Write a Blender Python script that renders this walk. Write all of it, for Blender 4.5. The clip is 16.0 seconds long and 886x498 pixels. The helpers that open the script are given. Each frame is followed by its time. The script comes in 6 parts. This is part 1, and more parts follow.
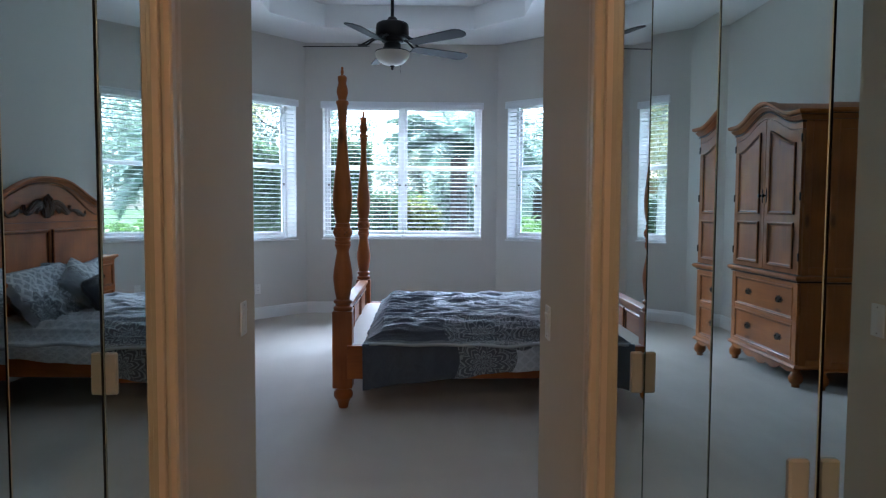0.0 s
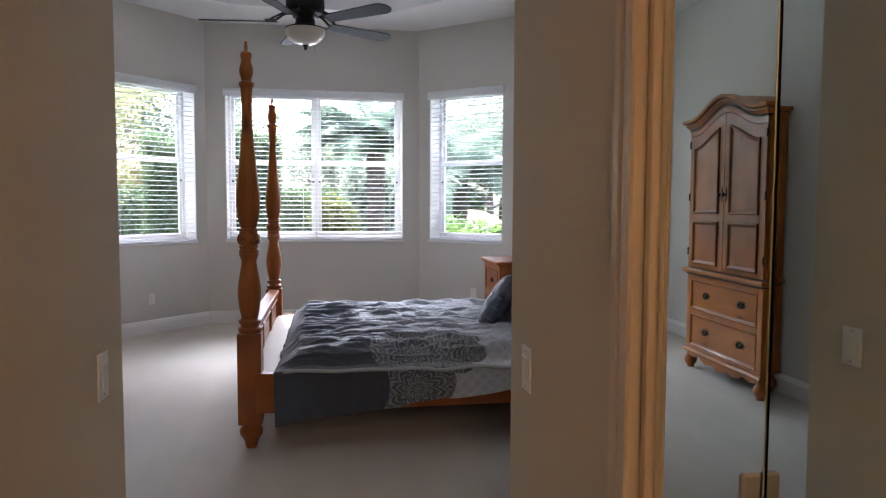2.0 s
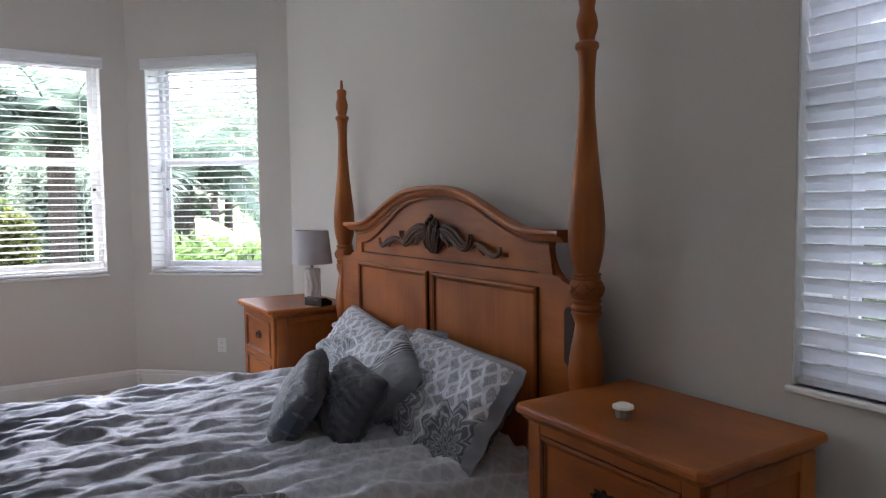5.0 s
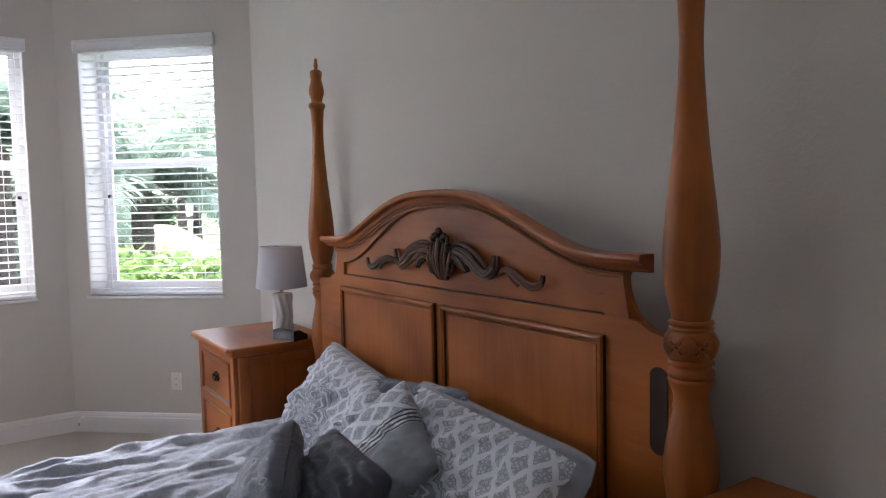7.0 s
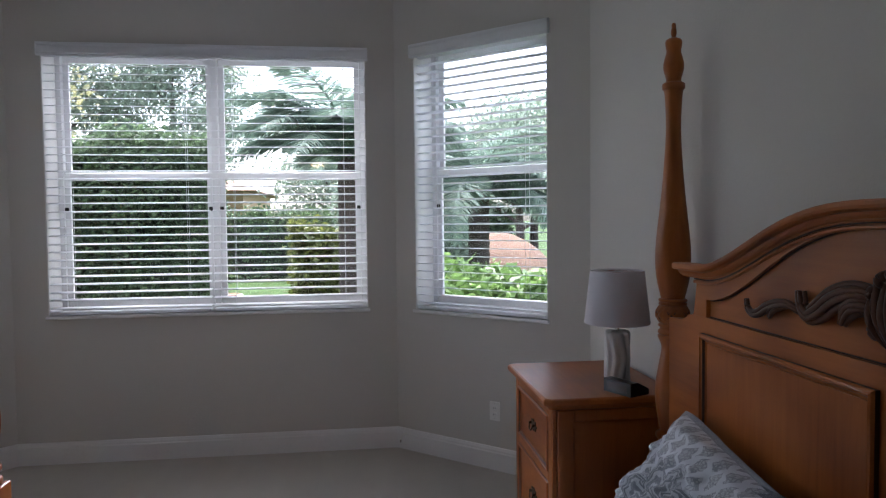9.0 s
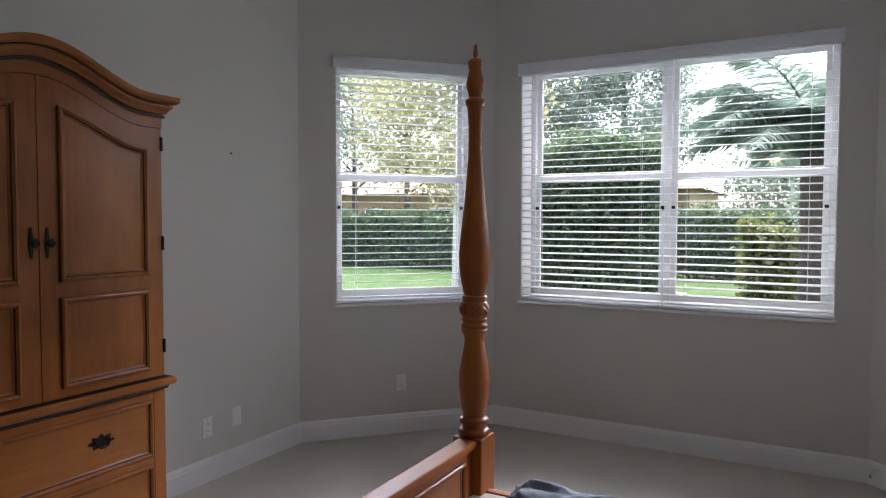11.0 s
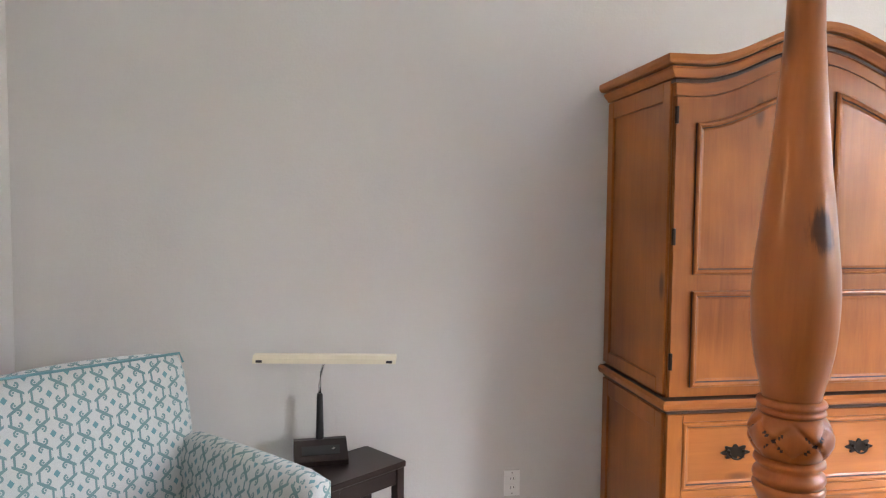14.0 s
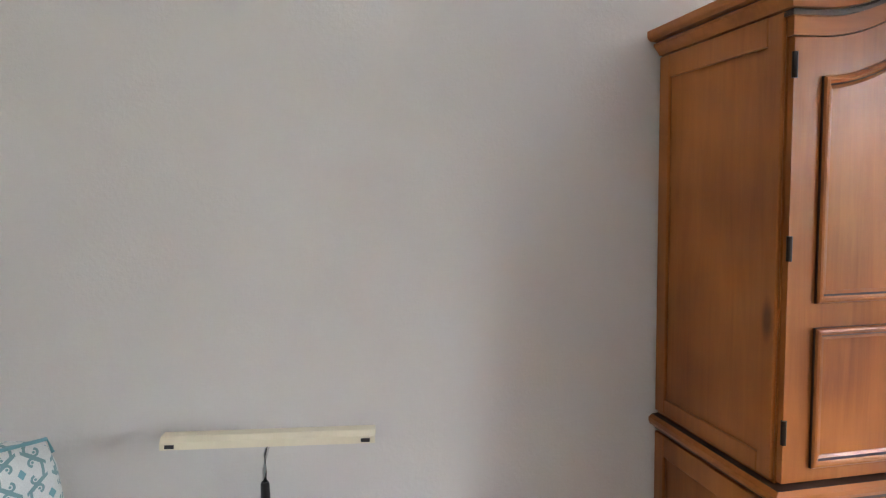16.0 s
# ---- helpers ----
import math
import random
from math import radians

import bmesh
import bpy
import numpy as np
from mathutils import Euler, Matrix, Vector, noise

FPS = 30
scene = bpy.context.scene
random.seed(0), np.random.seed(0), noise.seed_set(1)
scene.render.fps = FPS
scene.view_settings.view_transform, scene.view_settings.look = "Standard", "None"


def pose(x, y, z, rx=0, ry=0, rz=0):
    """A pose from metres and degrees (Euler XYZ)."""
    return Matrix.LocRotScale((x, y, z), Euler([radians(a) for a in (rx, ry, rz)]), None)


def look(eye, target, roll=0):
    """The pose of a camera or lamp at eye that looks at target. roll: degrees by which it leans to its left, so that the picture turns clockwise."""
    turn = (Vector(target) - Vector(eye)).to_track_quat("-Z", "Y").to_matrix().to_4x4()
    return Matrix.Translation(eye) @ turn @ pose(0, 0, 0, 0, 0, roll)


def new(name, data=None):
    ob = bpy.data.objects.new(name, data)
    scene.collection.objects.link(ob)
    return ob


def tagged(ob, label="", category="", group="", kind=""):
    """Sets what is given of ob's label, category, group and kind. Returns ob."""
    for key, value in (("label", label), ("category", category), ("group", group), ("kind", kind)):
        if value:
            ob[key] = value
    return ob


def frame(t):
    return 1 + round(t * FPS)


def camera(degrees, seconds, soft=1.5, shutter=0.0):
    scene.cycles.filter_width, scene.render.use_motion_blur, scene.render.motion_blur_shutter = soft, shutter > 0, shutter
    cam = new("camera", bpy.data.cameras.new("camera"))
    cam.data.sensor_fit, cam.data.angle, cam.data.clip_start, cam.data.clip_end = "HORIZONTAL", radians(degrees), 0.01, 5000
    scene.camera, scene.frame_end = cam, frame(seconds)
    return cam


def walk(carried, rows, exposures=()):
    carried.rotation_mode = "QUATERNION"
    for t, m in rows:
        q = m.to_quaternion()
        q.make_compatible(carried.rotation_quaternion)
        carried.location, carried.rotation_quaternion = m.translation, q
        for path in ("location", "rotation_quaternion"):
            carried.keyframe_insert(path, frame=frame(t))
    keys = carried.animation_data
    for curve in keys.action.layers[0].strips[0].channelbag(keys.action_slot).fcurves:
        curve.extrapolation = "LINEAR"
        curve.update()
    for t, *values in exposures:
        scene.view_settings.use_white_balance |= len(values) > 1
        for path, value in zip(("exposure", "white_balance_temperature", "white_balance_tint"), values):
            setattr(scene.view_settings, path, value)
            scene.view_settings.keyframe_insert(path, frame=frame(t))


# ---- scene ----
cam = camera(65.7, 16.0, soft=1.2)
PATH = [
    (0, (0.131, -1.155, 1.325), (0.2, 0.84, 1.208), 0.3),
    (0.5, (0.118, -1.186, 1.32), (0.403, 0.791, 1.207), 0.3),
    (1, (0.098, -1.088, 1.33), (0.414, 0.884, 1.214), 0.3),
    (1.5, (0.103, -0.839, 1.363), (0.426, 1.131, 1.238), 0.2),
    (2, (0.072, -0.528, 1.361), (0.396, 1.442, 1.232), 0.2),
    (2.5, (0.004, -0.118, 1.397), (0.334, 1.85, 1.266), 0.1),
    (3, (-0.003, 0.285, 1.39), (0.345, 2.251, 1.265), 0.0),
    (3.5, (0.077, 0.698, 1.437), (0.474, 2.653, 1.3), -0.2),
    (4, (0.072, 0.987, 1.471), (0.769, 2.856, 1.333), -0.6),
    (4.5, (0.174, 1.247, 1.441), (1.14, 2.993, 1.309), -0.7),
    (4.7, (0.207, 1.338, 1.453), (1.245, 3.043, 1.322), -0.3),
    (7, (0.59, 2.243, 1.505), (1.717, 3.891, 1.379), -1.3),
    (7.5, (0.682, 2.41, 1.497), (1.714, 4.119, 1.375), -1.1),
    (8, (0.768, 2.652, 1.52), (1.676, 4.43, 1.404), -1.0),
    (8.5, (0.804, 2.836, 1.526), (1.449, 4.727, 1.423), -1.0),
    (9, (0.865, 2.985, 1.527), (1.107, 4.968, 1.443), -0.6),
    (9.2, (0.886, 3.004, 1.527), (0.985, 5.0, 1.448), -0.3),
    (11.3, (0.821, 2.864, 1.539), (-0.2975, 4.519, 1.449), 0.1),
    (11.5, (0.808, 2.844, 1.543), (-0.4115, 4.426, 1.449), 0.1),
    (12, (0.765, 2.797, 1.549), (-0.691, 4.165, 1.454), 0.2),
    (12.5, (0.732, 2.754, 1.544), (-0.919, 3.878, 1.446), 0.5),
    (13, (0.692, 2.718, 1.542), (-1.119, 3.559, 1.438), 0.5),
    (13.5, (0.641, 2.685, 1.531), (-1.2705, 3.264, 1.423), 0.5),
    (14, (0.603, 2.662, 1.519), (-1.37, 2.968, 1.405), 0.5),
    (14.5, (0.495, 2.589, 1.504), (-1.497, 2.718, 1.383), 0.7),
    (15, (0.305, 2.526, 1.549), (-1.69, 2.561, 1.408), 0.1),
    (15.5, (0.074, 2.529, 1.538), (-1.921, 2.584, 1.401), -0.2),
    (16, (-0.262, 2.708, 1.580), (-2.212, 3.117, 1.408), -0.7),
]
EXPOSURES = [(0.0, 3.85, 5130, 5), (0.6, 3.92, 5700, 10), (1.2, 4.02, 6230, 14), (2.0, 4.1, 6180, 15), (3.0, 3.92, 6180, 15), (3.7, 3.82, 6210, 15), (4.5, 4.17, 6300, 15), (7.5, 4.19, 6400, 17), (8.2, 3.75, 6350, 16), (9.2, 2.97, 6050, 14), (11.5, 3.45, 6490, 15), (12.2, 4.29, 6940, 17), (12.7, 4.91, 6930, 17), (14.0, 5.7, 6660, 18), (15.0, 5.72, 6540, 15), (16.0, 5.65, 6480, 15)]
walk(cam, [(t, look(eye, target, roll)) for t, eye, target, roll in PATH], EXPOSURES)

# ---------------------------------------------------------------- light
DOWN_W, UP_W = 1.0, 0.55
world = bpy.data.worlds.new("world")
scene.world = world
world.use_nodes = True
wn = world.node_tree
sky = wn.nodes.new("ShaderNodeTexSky")
sky.sky_type = "NISHITA"
sky.sun_disc = False
sky.sun_elevation = radians(74)
sky.sun_rotation = radians(340)
sky.air_density, sky.dust_density, sky.ozone_density = 1.0, 4.0, 1.0
wn.nodes["Background"].inputs["Strength"].default_value = 0.15
hsv = wn.nodes.new("ShaderNodeHueSaturation")
hsv.inputs["Saturation"].default_value = 0.55
wn.links.new(sky.outputs[0], hsv.inputs["Color"])
wn.links.new(hsv.outputs[0], wn.nodes["Background"].inputs["Color"])

sun = new("sun", bpy.data.lights.new("sun", "SUN"))
sun.data.energy, sun.data.angle, sun.data.color = 1.5, radians(50), (1.0, 0.97, 0.93)
sun.matrix_world = look((-2.0, 5.0, 19.3), (0, 0, 0))


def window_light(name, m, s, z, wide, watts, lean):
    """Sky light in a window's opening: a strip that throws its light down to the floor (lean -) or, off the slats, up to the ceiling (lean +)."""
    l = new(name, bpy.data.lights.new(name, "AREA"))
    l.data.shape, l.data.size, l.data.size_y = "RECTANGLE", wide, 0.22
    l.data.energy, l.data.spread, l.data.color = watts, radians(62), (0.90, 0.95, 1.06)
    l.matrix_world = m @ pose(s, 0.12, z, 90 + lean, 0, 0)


# ---------------------------------------------------------------- materials
def nodes_of(name):
    m = bpy.data.materials.new(name)
    m.use_nodes = True
    nt = m.node_tree
    return m, nt, nt.nodes["Principled BSDF"]


def node(nt, kind, **sets):
    n = nt.nodes.new(kind)
    for k, v in sets.items():
        n.inputs[k].default_value = v
    return n


def ramp(nt, source, stops):
    r = nt.nodes.new("ShaderNodeValToRGB")
    while len(r.color_ramp.elements) < len(stops):
        r.color_ramp.elements.new(0.5)
    for e, (p, c) in zip(r.color_ramp.elements, stops):
        e.position, e.color = p, (*c, 1)
    nt.links.new(source, r.inputs[0])
    return r.outputs[0]


def math_node(nt, op, a, b=None, c=None):
    n = nt.nodes.new("ShaderNodeMath")
    n.operation = op
    for i, v in enumerate((a, b, c)):
        if v is None:
            continue
        if isinstance(v, (int, float)):
            n.inputs[i].default_value = v
        else:
            nt.links.new(v, n.inputs[i])
    return n.outputs[0]


def mix_rgb(nt, fac, a, b, blend="MIX"):
    n = nt.nodes.new("ShaderNodeMix")
    n.data_type, n.blend_type = "RGBA", blend
    for i, v in ((0, fac), (6, a), (7, b)):
        if isinstance(v, (int, float)):
            n.inputs[i].default_value = v
        elif isinstance(v, tuple):
            n.inputs[i].default_value = (*v, 1)
        else:
            nt.links.new(v, n.inputs[i])
    return n.outputs[2]


def coords(nt, scale=(1, 1, 1), turn=(0, 0, 0), space="Object"):
    tc = nt.nodes.new("ShaderNodeTexCoord")
    mp = node(nt, "ShaderNodeMapping", Scale=scale, Rotation=turn)
    nt.links.new(tc.outputs[space], mp.inputs["Vector"])
    return mp.outputs[0]


def noise_tex(nt, vec, scale, detail=4, rough=0.5, distortion=0.0):
    n = node(nt, "ShaderNodeTexNoise", Scale=scale, Detail=detail, Roughness=rough, Distortion=distortion)
    nt.links.new(vec, n.inputs["Vector"])
    return n.outputs["Fac"]


def bump(nt, bsdf, height, strength, distance):
    b = node(nt, "ShaderNodeBump", Strength=strength, Distance=distance)
    nt.links.new(height, b.inputs["Height"])
    nt.links.new(b.outputs[0], bsdf.inputs["Normal"])


def plain(name, col, rough=0.5, metal=0.0, vary=0.06, grain=60.0, relief=0.0008, coat=0.0):
    """Paint, metal or plastic, slightly uneven at two scales."""
    m, nt, b = nodes_of(name)
    v = coords(nt)
    n1 = noise_tex(nt, v, 1.3, 3)
    n2 = noise_tex(nt, v, grain, 3)
    s = math_node(nt, "ADD", math_node(nt, "MULTIPLY", n1, 0.6), math_node(nt, "MULTIPLY", n2, 0.4))
    c = ramp(nt, s, [(0.3, tuple(x * (1 - vary) for x in col)), (0.7, tuple(min(1, x * (1 + vary)) for x in col))])
    nt.links.new(c, b.inputs["Base Color"])
    r = node(nt, "ShaderNodeMapRange", **{"To Min": rough * 0.88, "To Max": min(1, rough * 1.12)})
    nt.links.new(s, r.inputs["Value"])
    nt.links.new(r.outputs[0], b.inputs["Roughness"])
    b.inputs["Metallic"].default_value = metal
    b.inputs["Coat Weight"].default_value = coat
    if relief:
        bump(nt, b, n2, 0.35, relief)
    return m


def wood(name, dark, light, axis="Z", rough=0.36, coat=0.24, knots=True, burl=None):
    """Stained pine: long grain along an axis, broad tone drift, a few knots, lacquered."""
    m, nt, b = nodes_of(name)
    long, across = 0.7, 9.0
    sc = {"X": (long, across, across), "Y": (across, long, across), "Z": (across, across, long)}[axis]
    v = coords(nt, sc)
    info = nt.nodes.new("ShaderNodeObjectInfo")
    shift = nt.nodes.new("ShaderNodeVectorMath")
    shift.operation = "ADD"
    off = nt.nodes.new("ShaderNodeCombineXYZ")
    k = math_node(nt, "MULTIPLY", info.outputs["Random"], 23.0)
    for i in range(3):
        nt.links.new(k, off.inputs[i])
    nt.links.new(v, shift.inputs[0])
    nt.links.new(off.outputs[0], shift.inputs[1])
    vec = shift.outputs[0]
    grain = noise_tex(nt, vec, 2.6, 8, 0.62, 0.9)
    fine = noise_tex(nt, vec, 14, 5, 0.7)
    broad = noise_tex(nt, coords(nt, (1, 1, 1)), 2.2, 2)
    s = math_node(nt, "ADD", math_node(nt, "MULTIPLY", grain, 0.24), math_node(nt, "MULTIPLY", fine, 0.09))
    s = math_node(nt, "ADD", s, math_node(nt, "MULTIPLY", broad, 0.69))
    mid = tuple((a + c) / 2 for a, c in zip(dark, light))
    col = ramp(nt, s, [(0.32, dark), (0.5, mid), (0.68, light)])
    if knots:
        vk = nt.nodes.new("ShaderNodeTexVoronoi")
        vk.inputs["Scale"].default_value = 1.0
        ks = {"X": (1.6, 4.5, 4.5), "Y": (4.5, 1.6, 4.5), "Z": (4.5, 4.5, 1.6)}[axis]
        mp2 = coords(nt, ks)
        sh2 = nt.nodes.new("ShaderNodeVectorMath")
        sh2.operation = "ADD"
        nt.links.new(mp2, sh2.inputs[0])
        nt.links.new(off.outputs[0], sh2.inputs[1])
        nt.links.new(sh2.outputs[0], vk.inputs["Vector"])
        kn = ramp(nt, vk.outputs["Distance"], [(0.05, (0.85, 0.85, 0.85)), (0.11, (0, 0, 0))])
        col = mix_rgb(nt, math_node(nt, "MULTIPLY", kn, 0.8), col, tuple(x * 0.25 for x in dark))
    if burl:
        # one large dark knot at a place on the piece
        wv = nt.nodes.new("ShaderNodeVectorMath")
        wv.operation = "DISTANCE"
        nt.links.new(coords(nt, (1, 1, 0.62), (0.5, 0, 0)), wv.inputs[0])
        wv.inputs[1].default_value = Euler((0.5, 0, 0)).to_matrix() @ Vector((burl[0], burl[1], burl[2] * 0.62))
        dist = math_node(nt, "ADD", wv.outputs["Value"], math_node(nt, "MULTIPLY", math_node(nt, "SUBTRACT", fine, 0.5), 0.03))
        halo = ramp(nt, dist, [(0.017, (1, 1, 1)), (0.025, (0, 0, 0))])
        col = mix_rgb(nt, math_node(nt, "MULTIPLY", halo, 0.85), col, tuple(x * 0.22 for x in dark))
    nt.links.new(col, b.inputs["Base Color"])
    r = node(nt, "ShaderNodeMapRange", **{"To Min": rough - 0.06, "To Max": rough + 0.14})
    nt.links.new(broad, r.inputs["Value"])
    nt.links.new(r.outputs[0], b.inputs["Roughness"])
    b.inputs["Specular IOR Level"].default_value = 0.3
    b.inputs["Coat Weight"].default_value = coat
    b.inputs["Coat Roughness"].default_value = 0.16
    bump(nt, b, s, 0.25, 0.0012)
    return m


def wall_paint(name, col):
    """Sprayed knock-down drywall under matt paint."""
    m, nt, b = nodes_of(name)
    v = coords(nt)
    n1 = noise_tex(nt, v, 0.7, 3)
    tex = noise_tex(nt, v, 75, 4, 0.6)
    c = ramp(nt, n1, [(0.3, tuple(x * 0.97 for x in col)), (0.7, col)])
    nt.links.new(c, b.inputs["Base Color"])
    b.inputs["Roughness"].default_value = 0.75
    bump(nt, b, ramp(nt, tex, [(0.45, (0, 0, 0)), (0.6, (1, 1, 1))]), 0.25, 0.0012)
    return m


def carpet_mat():
    m, nt, b = nodes_of("cut_pile_carpet")
    v = coords(nt)
    broad = noise_tex(nt, v, 1.1, 4, 0.6, 0.6)
    tuft = noise_tex(nt, v, 230, 3, 0.7)
    streak = noise_tex(nt, coords(nt, (2.2, 0.4, 1), (0, 0, 0.5)), 2.0, 3)
    s = math_node(nt, "ADD", math_node(nt, "MULTIPLY", broad, 0.35), math_node(nt, "MULTIPLY", tuft, 0.4))
    s = math_node(nt, "ADD", s, math_node(nt, "MULTIPLY", streak, 0.25))
    c = ramp(nt, s, [(0.3, (0.40, 0.36, 0.31)), (0.7, (0.60, 0.55, 0.48))])
    nt.links.new(c, b.inputs["Base Color"])
    b.inputs["Roughness"].default_value = 0.95
    b.inputs["Sheen Weight"].default_value = 0.25
    bump(nt, b, s, 0.7, 0.006)
    return m


def glass_mat():
    m, nt, b = nodes_of("window_glass")
    nt.nodes.remove(b)
    g = node(nt, "ShaderNodeBsdfGlass", Roughness=0.0, IOR=1.01)
    gl = node(nt, "ShaderNodeBsdfGlossy", Roughness=0.02)
    fr = node(nt, "ShaderNodeFresnel", IOR=1.35)
    mx = nt.nodes.new("ShaderNodeMixShader")
    nt.links.new(fr.outputs[0], mx.inputs[0])
    nt.links.new(g.outputs[0], mx.inputs[1])
    nt.links.new(gl.outputs[0], mx.inputs[2])
    nt.links.new(mx.outputs[0], nt.nodes["Material Output"].inputs[0])
    return m


def mirror_mat():
    m, nt, b = nodes_of("silvered_mirror")
    b.inputs["Base Color"].default_value = (0.68, 0.74, 0.71, 1)
    b.inputs["Metallic"].default_value = 1.0
    v = coords(nt)
    r = ramp(nt, noise_tex(nt, v, 3, 4), [(0.4, (0.004,) * 3), (0.8, (0.03,) * 3)])
    nt.links.new(r, b.inputs["Roughness"])
    return m


def leaf_mat(name, dark, light, rough=0.5):
    m, nt, b = nodes_of(name)
    geo = nt.nodes.new("ShaderNodeNewGeometry")
    big = noise_tex(nt, coords(nt), 1.2, 3)
    s = math_node(nt, "ADD", math_node(nt, "MULTIPLY", geo.outputs["Random Per Island"], 0.6), math_node(nt, "MULTIPLY", big, 0.4))
    c = ramp(nt, s, [(0.15, dark), (0.8, light)])
    nt.links.new(c, b.inputs["Base Color"])
    b.inputs["Roughness"].default_value = rough
    tr = nt.nodes.new("ShaderNodeBsdfTranslucent")
    nt.links.new(c, tr.inputs["Color"])
    mx = node(nt, "ShaderNodeMixShader", Fac=0.45)
    nt.links.new(b.outputs[0], mx.inputs[1])
    nt.links.new(tr.outputs[0], mx.inputs[2])
    nt.links.new(mx.outputs[0], nt.nodes["Material Output"].inputs[0])
    return m


def see_through(m, col, fac):
    """Thin vinyl or cloth that lets some light through."""
    nt = m.node_tree
    b = nt.nodes["Principled BSDF"]
    tr = nt.nodes.new("ShaderNodeBsdfTranslucent")
    tr.inputs["Color"].default_value = (*col, 1)
    mx = node(nt, "ShaderNodeMixShader", Fac=fac)
    nt.links.new(b.outputs[0], mx.inputs[1])
    nt.links.new(tr.outputs[0], mx.inputs[2])
    nt.links.new(mx.outputs[0], nt.nodes["Material Output"].inputs[0])
    return m


WALL = wall_paint("cream_wall_paint", (0.61, 0.592, 0.55))
# the passage's dim warm lamplight is put into this darker wall colour
HALL_WARM = wall_paint("warm_lit_hall_paint", (0.59, 0.50, 0.375))
CEIL = wall_paint("white_ceiling_paint", (0.80, 0.80, 0.79))
TRIM = plain("white_semigloss_trim", (0.80, 0.80, 0.79), 0.35, vary=0.03, relief=0.0003)
# white casing trim, with the warm lamplight on it mixed into the colour
CASING = plain("warm_lit_casing_paint", (0.63, 0.49, 0.36), 0.3, vary=0.03, relief=0.0003)
CARPET = carpet_mat()
PINE = {a: wood("stained_pine_" + a.lower(), (0.165, 0.037, 0.006), (0.46, 0.142, 0.026), a) for a in "XYZ"}
# one dark brown for moulding glaze and for the headboard's painted shadow lines
GLAZE_SHADOW = plain("dark_glaze_and_shadow", (0.035, 0.012, 0.005), 0.5, vary=0.4, grain=30)
PINE_DARK = wood("carved_dark_pine", (0.030, 0.011, 0.005), (0.13, 0.046, 0.018), "Y", 0.35, 0.2, False)
ARMOIRE = {a: wood("armoire_pine_" + a.lower(), (0.19, 0.052, 0.009), (0.48, 0.165, 0.032), a) for a in "XYZ"}
ESPRESSO = wood("espresso_wood", (0.010, 0.006, 0.005), (0.03, 0.018, 0.014), "X", 0.3, 0.3, False)
IRON = plain("dark_bronze_hardware", (0.035, 0.028, 0.022), 0.42, 0.85, 0.2)
FRAME = plain("white_vinyl_frame", (0.87, 0.88, 0.89), 0.35, vary=0.03, relief=0)
SLAT = see_through(plain("white_blind_slat", (0.86, 0.87, 0.88), 0.4, vary=0.03, grain=30, relief=0.0002), (0.86, 0.88, 0.92), 0.36)
GLASS = glass_mat()
MIRROR = mirror_mat()
PULL = plain("pale_grey_pull", (0.27, 0.25, 0.225), 0.4, vary=0.05)
PLATE = plain("white_plastic_plate", (0.78, 0.77, 0.73), 0.35, vary=0.02, relief=0)
DARK = plain("dark_slot", (0.02, 0.02, 0.02), 0.6, relief=0)
BLACK = plain("black_plastic", (0.012, 0.012, 0.013), 0.3, vary=0.1, relief=0.0002)
CHROME = plain("chrome", (0.72, 0.72, 0.72), 0.12, 1.0, 0.02, relief=0)
CREAM = plain("cream_enamel", (0.72, 0.66, 0.49), 0.35, vary=0.04)
FANBLADE = plain("dark_fan_blade", (0.008, 0.008, 0.011), 0.65, 0.0, 0.2)
FANMETAL = plain("black_fan_metal", (0.008, 0.007, 0.007), 0.5, 0.0, 0.2)
FANBLADE.node_tree.nodes["Principled BSDF"].inputs["Specular IOR Level"].default_value = 0.2
FANMETAL.node_tree.nodes["Principled BSDF"].inputs["Specular IOR Level"].default_value = 0.25
BOWL = plain("alabaster_glass", (0.74, 0.70, 0.62), 0.3, vary=0.12, grain=9)
CERAMIC = plain("white_ceramic", (0.76, 0.75, 0.73), 0.25, vary=0.03)
SHADE = plain("grey_linen_shade", (0.58, 0.57, 0.60), 0.85, vary=0.08, grain=300, relief=0.0006)


# ---------------------------------------------------------------- mesh helpers
def part(name, bm, material, parent=None, label="", smooth=False):
    """Links a bmesh as one mesh object under a thing or a part."""
    me = bpy.data.meshes.new(name)
    bm.normal_update()
    bm.to_mesh(me)
    bm.free()
    me.materials.append(material)
    if smooth:
        me.polygons.foreach_set("use_smooth", [True] * len(me.polygons))
    ob = new(name, me)
    if parent is not None:
        ob.parent = parent
    if label:
        ob["label"] = label
    return ob


def share(name, mesh, parent, m=None):
    ob = new(name, mesh)
    ob.parent = parent
    if m is not None:
        ob.matrix_basis = m
    return ob


def empty(name, label, category, m=None, group="", kind=""):
    ob = new(name)
    if m is not None:
        ob.matrix_basis = m
    return tagged(ob, label, category, group, kind)


def box(x0, x1, y0, y1, z0, z1, bevel=0.0, bm=None, seg=1):
    bm = bm or bmesh.new()
    r = bmesh.ops.create_cube(bm, size=1)
    bmesh.ops.transform(bm, matrix=Matrix.Translation(((x0 + x1) / 2, (y0 + y1) / 2, (z0 + z1) / 2)) @ Matrix.Diagonal((x1 - x0, y1 - y0, z1 - z0, 1)), verts=r["verts"])
    if bevel:
        es = list({e for v in r["verts"] for e in v.link_edges})
        bmesh.ops.bevel(bm, geom=es, offset=bevel, segments=seg, affect="EDGES", profile=0.6)
    return bm


